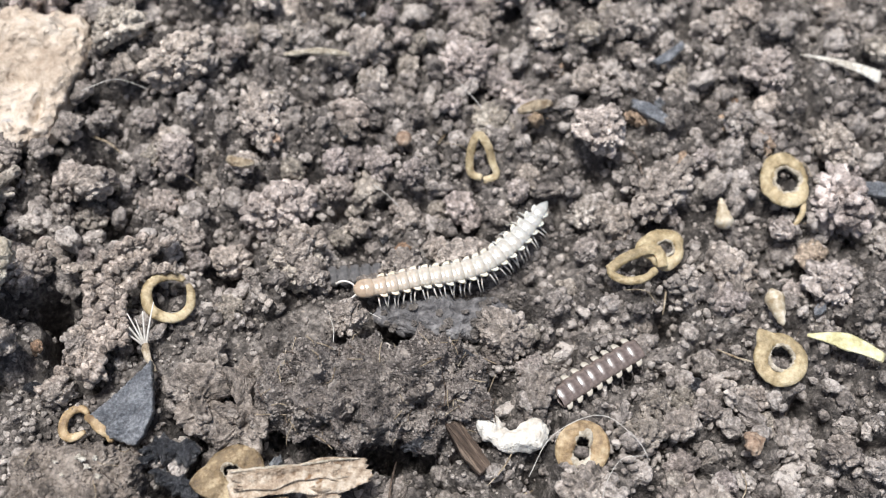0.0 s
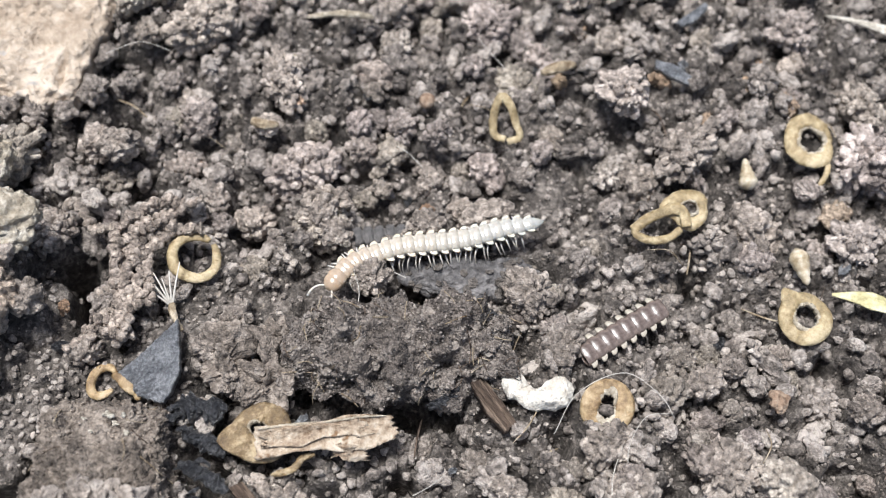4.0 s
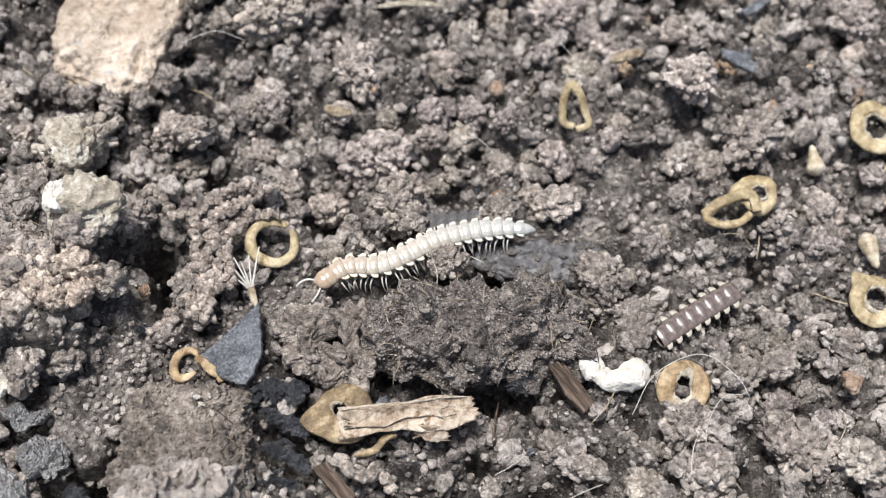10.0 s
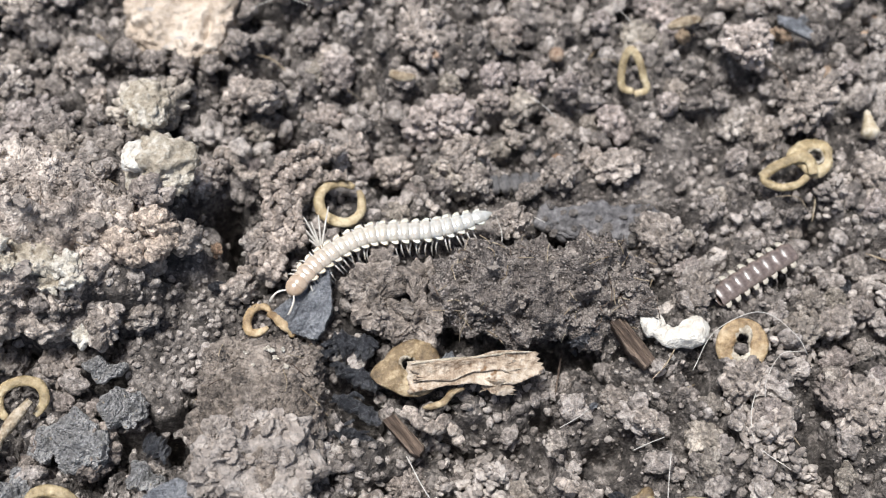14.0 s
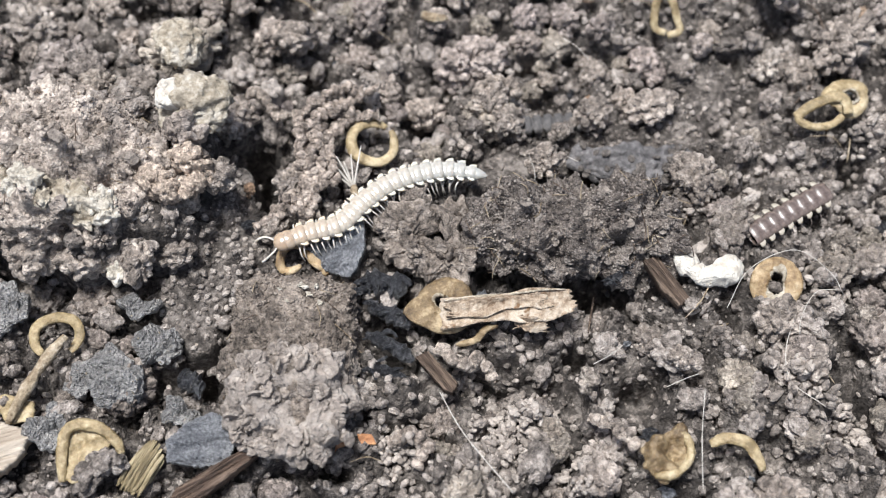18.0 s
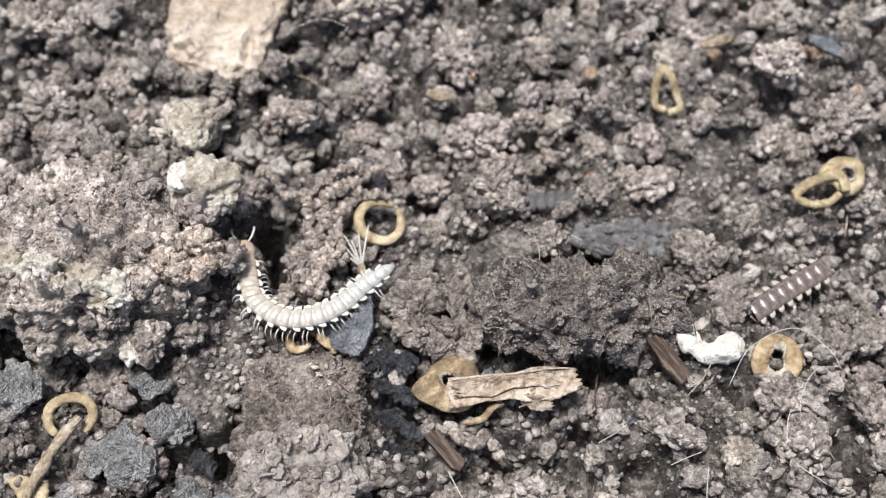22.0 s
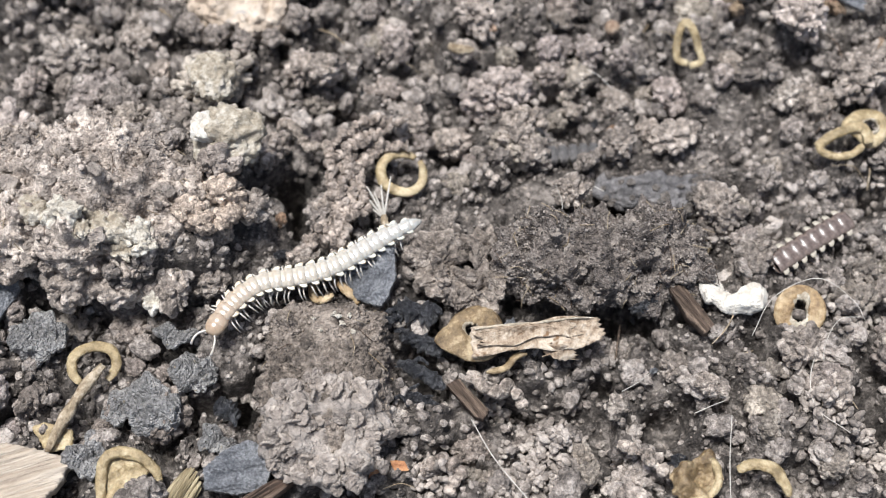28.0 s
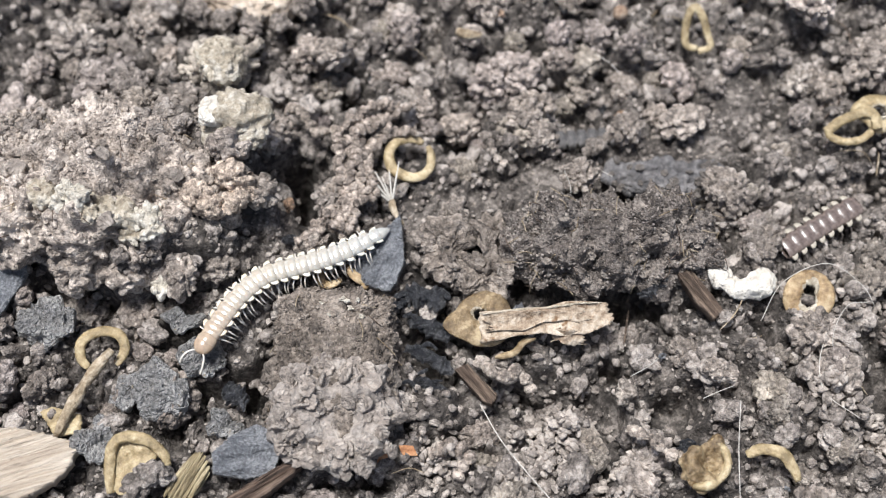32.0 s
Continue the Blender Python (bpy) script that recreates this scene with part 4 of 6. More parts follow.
for n, (x, y, z, size) in enumerate(((-43.4, -11.8, 5.3, 1.0), (-45.2, -12.0, 5.1, 0.8), (-37.4, -12.1, 5.0, 1.15), (-36.4, -13.2, 4.5, 0.7), (-35.9, -16.2, 2.3, 0.7), (-19.3, -15.6, 1.3, 0.26), (-18.7, -16.2, 1.4, 0.2), (-18.2, -15.4, 1.2, 0.16), (-20.4, -17.3, 1.5, 0.18), (-17.6, -17.0, 1.4, 0.14), (-21.2, -16.2, 1.3, 0.15))):
    crust(x, y, z, 0.9 * size, 70 + n, LICHEN, "patch of whitish crumbly crust on soil")
for n, (x, y, z, size) in enumerate(((-46.6, -11.2, 5.0, 1.1), (-40.6, -11.6, 5.1, 1.2), (-42.0, -13.0, 4.4, 0.8), (-38.6, -13.6, 4.2, 0.7))):
    crust(x, y, z, size, 90 + n, PALE_STONE, "greyish pale crust sheet on the soil mound")
for x, y, z, size, k in ((-33.8, -8.9, 4.5, 0.75, 3), (-32.4, -9.7, 4.1, 0.65, 4), (-30.2, -8.7, 3.7, 0.7, 5), (-29.4, -7.2, 3.2, 0.55, 6), (-30.9, -6.5, 4.2, 0.8, 7)):
    clump(x, y, z, size, k, 50 * k, (1.9, 1.76, 1.6), "pinkish-cream crumbly soil clump of round beads")


def worm_cast(points, r, tint):
    """A string of round soil beads stuck end to end."""
    p = spline(points, 26 * len(points))
    s = np.r_[0, np.cumsum(np.linalg.norm(np.diff(p, axis=0), axis=1))]
    rng = np.random.RandomState(len(CASTS) + 3)
    bead = s / r / 1.55 + rng.uniform(0, 1)
    fat = rng.uniform(0.8, 1.3, int(bead.max()) + 2)[np.floor(bead).astype(int)]
    shift = rng.normal(size=(int(bead.max()) + 2, 3)) * 0.22 * r
    swell = r * fat * (0.35 + 0.7 * np.sqrt(np.abs(np.sin(math.pi * bead))))
    swell[0] = swell[-1] = 0.2 * r
    p = p + shift[np.floor(bead).astype(int)]
    v, f = sweep(p - p.mean(0), swell, swell * 0.95, 12, rough=0.02, seed=len(CASTS))
    v = np.array([q + 0.2 * r * noise.noise_vector(Vector(q) / r * 0.7) + 0.1 * r * noise.noise_vector(Vector(q) / r * 2.0) for q in map(Vector, v)])
    ob = thing("worm_cast", (v, f), CLUMP, mm_pose(*p.mean(0)), "pale string of round worm-cast beads", "worm cast", "worm casts")
    ob.color = (*tint, 1)
    CASTS.append(ob)


CASTS = []
PALE = (1.3, 1.26, 1.2)
worm_cast([(-15.8, 3.1, -0.4), (-17.6, 2.7, -0.4), (-19.1, 2.8, -0.4), (-19.6, 1.1, -0.4), (-20.4, -0.2, -0.4)], 0.55, (1.5, 1.44, 1.36))
worm_cast([(-19.9, -1.1, -0.8), (-19.7, -2.7, -0.6), (-20.3, -4.5, -0.5), (-21.6, -5.5, -0.6), (-22.2, -7.3, -0.8), (-20.7, -8.4, -0.8), (-19.4, -7.7, -0.8)], 0.5, PALE)
worm_cast([(-21.6, 0.4, -0.8), (-21.4, -1.6, -0.6), (-22.0, -3.4, -0.5), (-23.4, -4.6, -0.8)], 0.5, PALE)
ridge, wander = [(-16.6, 4.8, -0.6), (-18.9, 3.8, -0.4), (-21.2, 1.2, -0.5), (-21.3, -1.2, -0.5), (-20.5, -3.4, -0.6), (-20.8, -5.8, -0.6), (-22.0, -7.4, -0.7), (-23.6, -7.8, -0.8)], np.random.RandomState(77)
for k in range(15):
    first = wander.randint(0, 5)
    off, tone = wander.normal(size=2) * (1.0, 0.8), wander.uniform(0.95, 1.3)
    worm_cast([(x + off[0] + wander.normal() * 0.6, y + off[1] + wander.normal() * 0.6, z + 0.1 + 0.1 * k * (1 - 0.25 * abs(off[0])) + wander.normal() * 0.25) for x, y, z in ridge[first : first + 4]], wander.uniform(0.38, 0.5), (tone, tone * 0.95, tone * 0.9))
worm_cast([(-9.5, 4.2, -0.6), (-8.5, 2.9, -0.3), (-7.7, 1.6, -0.6), (-6.6, 1.2, -0.9)], 0.5, (1.1, 1.08, 1.04))
worm_cast([(-6.7, 5.0, -0.6), (-6.7, 7.1, 0.0), (-5.3, 8.5, 0.2), (-3.5, 8.3, 0.0), (-3.0, 7.1, -0.4)], 0.55, PALE)
worm_cast([(-28.4, 4.0, -0.8), (-26.7, 3.4, -0.4), (-25.2, 1.6, -0.5), (-23.2, 1.9, -0.8), (-22.3, 0.3, -1.0)], 0.55, (1.1, 1.06, 1.0))
worm_cast([(-6.9, -18.5, -1.2), (-5.7, -19.9, -0.8), (-3.2, -19.6, -0.8), (-1.6, -20.9, -1.0)], 0.6, PALE)
worm_cast([(6.9, -23.0, -0.2), (8.4, -23.7, 0.2), (10.5, -24.9, 0.2), (11.9, -25.2, 0.0)], 0.6, PALE)
worm_cast([(-10.0, -27.4, -2.2), (-8.2, -26.6, -1.8), (-6.6, -27.4, -1.8), (-7.2, -29.5, -2.0)], 0.6, (1.15, 1.1, 1.05))
for x, y, z, size, k, r, tone, flat in ((-25.0, 10.6, -0.8, 1.15, 2, 10, 1.1, 1), (27.6, 17.4, 0.8, 1.7, 9, 60, 0.95, 1), (34.2, 10.8, 0.0, 1.25, 5, 120, 1.25, 1), (22.7, -11.9, 0.2, 1.15, 7, 30, 1.05, 1), (24.6, -15.6, -0.2, 1.3, 3, 75, 1.1, 1),
                                        (14.4, -16.9, 0.0, 0.85, 11, 0, 1.3, 1), (10.2, 8.6, -0.9, 1.3, 8, 20, 1.25, 0.6), (-11.8, 15.0, -0.8, 0.9, 0, 15, 1.5, 0.7), (30.5, -5.0, -0.4, 1.2, 6, 33, 1.05, 1), (33.5, -12.5, 0.0, 1.6, 4, 70, 1.0, 0.8),
                                        (14.5, 1.2, -0.6, 1.2, 1, 140, 1.0, 1), (17.6, -4.0, -0.4, 1.0, 13, 40, 0.8, 1), (-12.6, -7.6, -1.0, 1.05, 12, 0, 0.95, 1), (-39.0, -15.6, 0.2, 1.3, 2, 10, 1.15, 1), (-44.0, -16.0, 0.4, 1.4, 3, 60, 1.1, 1), (-34.4, -15.0, 0.2, 1.1, 5, 100, 1.1, 1), (-49.0, -12.0, 2.2, 1.5, 6, 130, 1.15, 1), (-31.0, -13.6, -0.6, 0.9, 8, 10, 1.0, 1), (-11.0, -4.6, -0.8, 0.75, 10, 90, 1.0, 1), (-9.6, -10.4, -1.6, 0.95, 4, 60, 0.9, 1)):
    ob = clump(x, y, z, size, k, r, (tone, tone * 0.98, tone * 0.95), "large crumbly soil clump with a pitted top" if size > 1.1 else "crumbly soil clump of round crumbs")
    ob.scale.z *= flat


# ---- dry curled pods ----
def grained(outline, thick, angle, seed, deep=0.16, across=0.5, rings=34, count=140):
    """A flake with straight fibres along one direction."""
    v, f = plate(outline, thick, seed, 0.1, rings, count, 0.03)
    c, d = math.cos(radians(angle)), math.sin(radians(angle))
    for q in v:
        along, side = q[0] * c + q[1] * d, -q[0] * d + q[1] * c
        q[2] += deep * (noise.noise(Vector((along * 0.12, side / across, seed))) + 0.5 * noise.noise(Vector((along * 0.3, side * 2.4 / across, seed + 4)))) * (1 if q[2] > 0 else 0.2)
    return v, f


def pod(name, loops, at, label, mat=POD, category="seed pod"):
    """A thing of one or more bent bands; the first is the thing itself."""
    path, wide, thick = loops[0]
    ob = thing(name, sweep(path, wide, np.asarray(thick) * 0.75, 12, rough=0.07, seed=len(label)), mat, mm_pose(*at), label, category, "curled pods")
    for path, wide, thick in loops[1:]:
        part("curl", sweep(path, wide, np.asarray(thick) * 0.75, 12, rough=0.07), mat, ob)
    return ob


def ring_flake(outer, inner, thick, seed=0, sides=14, count=56, jag=0.03):
    """A flattened closed ring: outer and inner outlines round the origin."""
    def radius(outline, a):
        o = np.array(outline, float)
        ang = np.arctan2(o[:, 1], o[:, 0])
        k = np.argsort(ang)
        return np.interp(a, np.r_[ang[k] - 2 * math.pi, ang[k], ang[k] + 2 * math.pi], np.tile(np.hypot(o[k, 0], o[k, 1]), 3))

    rng = np.random.RandomState(seed)
    verts, faces = [], []
    for i in range(count):
        a = -math.pi + 2 * math.pi * i / count
        ro, ri = radius(outer, a), radius(inner, a) * (1 + 3 * jag * rng.uniform(-1, 1))
        for k in range(sides):
            b = 2 * math.pi * k / sides
            s = 0.5 - 0.5 * math.copysign(abs(math.cos(b)) ** 0.8, math.cos(b))
            r = ri + (ro - ri) * s
            q = Vector((r * math.cos(a), r * math.sin(a), thick * math.sin(b) * (1.0 - 0.45 * s)))
            wave = noise.noise(Vector((q.x * 0.8, q.y * 0.8, seed))) * 0.35 * thick + noise.noise(Vector((q.x * 2.6, q.y * 2.6, seed + 9))) * 0.3 * thick
            verts.append((q.x, q.y, q.z + wave + 0.3 * thick * math.sin(2 * a + seed)))
    for i in range(count):
        j = (i + 1) % count
        for k in range(sides):
            l = (k + 1) % sides
            faces.append((i * sides + k, i * sides + l, j * sides + l, j * sides + k))
    return np.array(verts), faces


def closed_pod(outer, inner, thick, at, label, mat, seed, name="ring_pod", rim=1.45):
    ob = thing(name, ring_flake(outer, inner, thick, seed), mat, mm_pose(*at), label, "seed pod", "curled pods")
    inner = np.array(inner)
    part("inner_rim", ring_flake(inner * rim, inner * 0.88, thick * 0.72, seed + 3, 10, 48, 0.045), RIM, ob, "pale frayed inner rim", mm_pose(0, 0, 0.12 * thick))
    return ob


def taper(n, mid, end):
    u = np.linspace(-1, 1, n)
    return end + (mid - end) * (1 - u**4)


pod("ring_pod", [(arc(2.0, 2.05, 60, 400, 40, 0.5, 0.05, 1), taper(40, 0.5, 0.25), taper(40, 0.42, 0.2))], (-15.8, 0.5, -1.1, 8, 0, 0), "tan dried ring-shaped pod curl beside a bristle tuft")
closed_pod([(-2.4, 0.1), (-1.7, 1.7), (-0.3, 2.5), (1.3, 2.2), (2.35, 0.6), (2.0, -1.2), (0.8, -2.1), (-1.4, -2.0)], [(-0.55, 0.3), (-0.35, 1.1), (0.25, 1.2), (0.5, 0.3), (0.45, -0.8), (-0.2, -1.1)], 0.5, (22.3, -8.5, -0.25, 18, 0, 0), "rusty brown ring-shaped pod curl half buried upright", POD_BROWN, 2, rim=1.6)
closed_pod([(-2.25, 1.0), (-2.2, 2.6), (-0.9, 2.3), (0.9, 2.3), (2.3, 0.9), (2.3, -0.9), (1.1, -2.4), (-0.5, -2.7), (-2.0, -1.7), (-2.5, -0.1)], [(-1.05, 0.0), (-0.1, 1.2), (0.95, 0.55), (0.7, -0.85), (-0.6, -1.1)], 0.55, (39.4, 2.15, 0.65, 0, 0, 0), "olive-tan ring-shaped pod with a pointed tip", POD, 3, rim=1.25)
far_ring = closed_pod([(-2.4, 0.2), (-1.7, 2.3), (0.0, 3.0), (1.7, 2.1), (2.15, 0.0), (1.7, -2.4), (0.2, -3.0), (-1.6, -2.2)], [(-0.95, 0.1), (-0.2, 1.5), (0.75, 1.0), (0.75, -1.2), (-0.4, -1.4)], 0.6, (39.7, 20.4, 0.9, 0, 0, 0), "tan oval ring-shaped pod with a dark hollow", POD, 4, rim=1.3)
part("stem", sweep(spline([(1.8, -2.0, 0.0), (1.7, -3.2, -0.2), (1.1, -4.4, -0.9)], 14), taper(14, 0.28, 0.15), taper(14, 0.22, 0.12), 8, rough=0.1), POD, far_ring)
loop = closed_pod([(-3.0, -0.6), (-2.0, 1.1), (-0.4, 2.1), (0.9, 1.9), (1.5, 0.3), (1.1, -1.5), (0.1, -2.3), (-1.5, -1.5)], [(-0.95, -0.15), (-0.4, 0.5), (0.5, 0.55), (0.6, -0.2), (0.1, -0.7)], 0.55, (28.5, 11.3, 1.0, 0, 0, 0), "olive-tan pod curled into a loop with a tail", POD, 7, "looped_pod", 1.3)
part("arm", sweep(spline([(-5.2, -3.1, 0.1), (-4.4, -2.3, 0.5), (-3.1, -1.4, 0.75), (-1.9, -0.7, 0.8), (-0.8, -0.9, 0.7), (-0.4, -2.2, 0.5)], 34), taper(34, 0.55, 0.5), taper(34, 0.36, 0.28), 12, rough=0.07), POD, loop)
part("tail", sweep(spline([(-5.2, -2.9, 0.2), (-4.8, -3.6, 0.2), (-3.4, -3.9, 0.2), (-1.9, -3.4, 0.2), (-0.9, -2.4, 0.3)], 24), taper(24, 0.4, 0.3), taper(24, 0.3, 0.22), 10, rough=0.07), POD, loop)
pod("looped_pod", [(spline([(0.4, -2.0, 0.0), (-0.8, -1.6, 0.0), (-1.0, 0.6, 0.5), (-0.5, 2.0, 0.8), (0.4, 1.2, 0.7), (1.2, -0.4, 0.3), (1.7, -1.6, 0.0), (0.6, -2.2, -0.2)], 40), taper(40, 0.4, 0.3), taper(40, 0.3, 0.22))], (10.4, 18.9, -0.2, 24, 0, 0), "tan dried pod folded into a narrow loop")
pod("curl_pod", [(arc(1.1, 1.3, 40, 330, 26, 0.2, 0.06, 6), taper(26, 0.42, 0.2), taper(26, 0.4, 0.2)),
                 (spline([(0.7, 0.6, 0.2), (1.4, 0.4, 0.6), (2.1, -0.2, 0.5), (3.0, -0.6, 0.2), (3.3, -1.2, -0.1)], 20), taper(20, 0.45, 0.2), taper(20, 0.4, 0.2))], (-21.2, -12.0, -1.7, 0, 0, 0), "small brown twisted pod curl beside a slate flake", POD_BROWN)
flake = closed_pod([(-3.1, -1.4), (-2.0, 0.3), (-1.0, 1.8), (0.7, 2.5), (2.3, 2.0), (3.1, 0.3), (2.7, -1.9), (1.1, -2.8), (-1.0, -2.5)], [(-0.4, -0.1), (0.0, 0.6), (0.7, 0.6), (0.9, 0.0), (0.2, -0.45)], 0.5, (-7.4, -14.6, -0.8, 0, 0, 0), "tan hollow pod flake lying under a bark strip", POD_DARK, 6, "crescent_pod", 1.6)
part("hook", sweep(spline([(5.4, -1.5, 0.3), (4.4, -1.9, 0.1), (3.6, -3.0, -0.1), (2.0, -3.6, -0.3)], 18), taper(18, 0.34, 0.1), 0.24, 8, rough=0.1), POD_DARK, flake)
pod("ring_pod", [(arc(2.0, 1.8, -40, 250, 34, 0.3, 0.05, 8), taper(34, 0.5, 0.3), taper(34, 0.4, 0.2))], (-40.3, -22.3, -2.2, 0, 0, 0), "tan ring-shaped pod curl with a stalk across it")
sheath = thing("cup_pod", plate([(-2.0, 1.0), (-0.6, 1.5), (1.0, 1.3), (1.9, 0.4), (1.2, -1.2), (0.8, -3.0), (-0.4, -3.4), (-1.3, -3.2), (-1.9, -1.4)], 0.35, 17, 0.35, 10, 60, 0.03, 0.05), POD, mm_pose(-35.0, -31.4, -1.9, 6, 0, 0), "yellow-tan pod husk with a thick folded rim", "seed pod", "curled pods")
part("rim", sweep(spline([(-1.4, -3.4, 0.3), (-1.95, -1.2, 0.4), (-1.9, 0.9, 0.6), (-0.6, 1.5, 0.8), (1.0, 1.35, 0.7), (2.4, 0.5, 0.3), (2.9, -0.4, -0.1)], 36), taper(36, 0.5, 0.3), taper(36, 0.4, 0.25), 12, rough=0.08), POD, sheath, "thick folded rim")
shell, shell_faces = lump((2.8, 1.9, 1.0), 6, 61, ((2.2, 0.7), (1.0, 0.35), (0.4, 0.08)))
for q in shell:
    if q[2] > 0:
        q[2] -= 1.5 * math.exp(-(((q[0] - 0.2) / 1.3) ** 2) - ((q[1] - 0.1) / 1.0) ** 2)
cup = thing("cup_pod", (shell, shell_faces), POD_DARK, mm_pose(13.6, -25.6, 0.4, 0, 6, 38), "olive crumpled cup-shaped pod husk", "seed pod", "curled pods")
part("fold", sweep(spline([(-2.3, -1.0, 0.3), (-0.8, -1.7, 0.6), (1.0, -1.3, 0.7), (2.0, 0.2, 0.5), (1.6, 1.6, 0.4)], 26), taper(26, 0.4, 0.2), taper(26, 0.4, 0.2), 10, rough=0.1), POD, cup, "tan folded edge")
pod("hook_pod", [(spline([(-2.2, 0.4, 0.0), (-0.8, 1.0, 0.4), (0.8, 0.8, 0.5), (1.8, -0.2, 0.2), (2.4, -1.2, -0.2)], 24), taper(24, 0.55, 0.3), taper(24, 0.4, 0.2))], (19.2, -24.6, 0.4, 0, 0, 0), "tan hooked pod curl on crumbly soil")
frayed = thing("frayed_husk", grained([(-1.9, -1.6), (-0.9, 0.8), (0.6, 1.8), (1.5, 0.6), (0.8, -1.2), (-0.6, -2.6)], 0.3, 62, 9, 0.3, 0.42), HUSK, mm_pose(-29.9, -32.4, -2.2, 8, 0, 0), "frayed tan pod husk of parallel strips", "seed pod", "curled pods")
for k in range(6):
    u = k / 5 - 0.5
    part("strip", sweep(spline([(-1.1 + 1.9 * u, -2.3 + 0.2 * math.sin(5 * k) - 0.6 * u, 0.15), (-0.2 + 1.9 * u, -0.2 - 0.5 * u, 0.5 + 0.12 * math.sin(3 * k)), (0.7 + 1.3 * u, 1.7 - 0.8 * u + 0.4 * math.sin(7 * k), 0.2)], 14), taper(14, 0.2, 0.1), taper(14, 0.14, 0.06), 8, rough=0.12, seed=k), HUSK, frayed)
thing("flat_pod", plate([(-2.1, 0.3), (-1.3, 1.0), (0.2, 0.8), (1.5, 0.6), (1.9, -1.0), (-0.3, -1.6)], 0.4, 8, 0.25, 8, 48), POD, mm_pose(-42.1, -29.0, -2.3, 0, 0, 0), "olive-tan pod flake beside a stalk", "seed pod", "curled pods")


# ---- bark, wood and flakes ----
def bark_strip(long, wide, curl, seed, ragged=0.25):
    verts, faces = [], []
    nx, ny = 36, 12
    rng = np.random.RandomState(seed)
    end = rng.uniform(-ragged, ragged, (2, ny))
    for side in (1, -1):
        for i in range(nx):
            for j in range(ny):
                u, v = i / (nx - 1), j / (ny - 1) - 0.5
                x = (u - 0.5) * long + (end[0, j] if i < 2 else end[1, j] * 1.6 if i > nx - 3 else 0)
                y = v * wide * (1 + 0.12 * math.sin(u * 9 + seed)) * (1 if v > 0 else 0.85 + 0.5 * noise.noise(Vector((u * 4.5, seed, 1)))) + 0.2 * noise.noise(Vector((x * 0.5, v, seed)))
                z = curl * (abs(v) * 2) ** 2 * (1.3 if v > 0 else 0.5) * (0.6 + 0.4 * math.sin(u * 5)) + 0.16 * noise.noise(Vector((x * 1.2, y * 2.5, seed))) + 0.25 * math.sin(u * 4.0) + side * 0.14
                verts.append((x, y, z))
    for s in range(2):
        for i in range(nx - 1):
            for j in range(ny - 1):
                a = s * nx * ny + i * ny + j
                q = (a, a + ny, a + ny + 1, a + 1)
                faces.append(q if s == 0 else q[::-1])
    n = nx * ny
    rim = [i * ny for i in range(nx)] + [(nx - 1) * ny + j for j in range(1, ny)] + [i * ny + ny - 1 for i in range(nx - 2, -1, -1)] + [j for j in range(ny - 2, 0, -1)]
    for a, b in zip(rim, rim[1:] + rim[:1]):
        faces.append((a, b, b + n, a + n)[::-1])
    return np.array(verts), faces


bark = thing("bark_strip", bark_strip(11.8, 2.7, 0.55, 2), BARK, mm_pose(-1.3, -14.6, 0.1, 14, -2, 14), "pale tan curled strip of bark on the soil", "bark")
part("peeling_layer", bark_strip(8.6, 1.5, 0.3, 5, 0.6), BARK, bark, "ragged upper layer peeling off", mm_pose(-0.9, 0.35, 0.32, 4, 0, 2))
part("pale_edge", sweep(spline([(-5.6, 1.2, 0.62), (-3.0, 1.28, 0.86), (0.0, 1.2, 0.8), (3.0, 1.3, 0.5), (5.2, 1.2, 0.36)], 40), taper(40, 0.1, 0.04), taper(40, 0.07, 0.04), 8, rough=0.3, seed=3), RIM, bark, "thin whitish upper edge")
part("torn_flap", bark_strip(2.4, 1.5, 0.2, 9, 0.4), BARK, bark, "torn flap hanging from the edge", mm_pose(1.9, -1.5, -0.1, 24, 0, -12))


def splinter(points, wide, thick, mat, at, label, name="wood_chip", seed=0):
    n = 14
    p = spline(points, n)
    thing(name, sweep(p, taper(n, wide, wide * 0.6), taper(n, thick, thick * 0.5), 8, rough=0.16, seed=seed), mat, mm_pose(*at), label, "wood", "wood chips")


thing("wood_chip", grained([(-2.2, 2.0), (-1.1, 2.4), (0.8, 0.6), (2.3, -1.2), (1.3, -2.1), (-0.4, -0.7)], 0.9, -50, 21, 0.4, 0.4), WOOD, mm_pose(12.4, -9.9, -0.5, 0, 0, 0), "dark rotten wood chip beside a chalk pebble", "wood", "wood chips")
thing("wood_chip", grained([(-2.0, 1.0), (-1.0, 1.7), (2.1, -0.9), (1.7, -1.8), (0.9, -1.6)], 0.8, -40, 22, 0.4, 0.4), WOOD, mm_pose(-6.8, -20.6, -2.0, 0, 0, 0), "dark reddish-brown wood chip in the soil", "wood", "wood chips")
thing("wood_chip", grained([(-3.6, -3.0), (-3.0, -1.6), (-0.4, 0.6), (2.4, 2.7), (3.0, 2.0), (0.8, -0.5), (-1.6, -2.8)], 1.2, 40, 23, 0.5, 0.45), RED_WOOD, mm_pose(-23.6, -32.6, -0.9), "reddish-brown splinter of bark", "wood", "wood chips")
splinter([(1.7, 4.0, 0.5), (0.4, 1.5, 0.3), (-0.7, -1.5, 0.1), (-1.4, -4.2, -0.3)], 0.5, 0.42, STRAW, (-40.8, -26.5, -1.5), "pale dry stalk lying over a pod ring", "dry_stalk", 4)
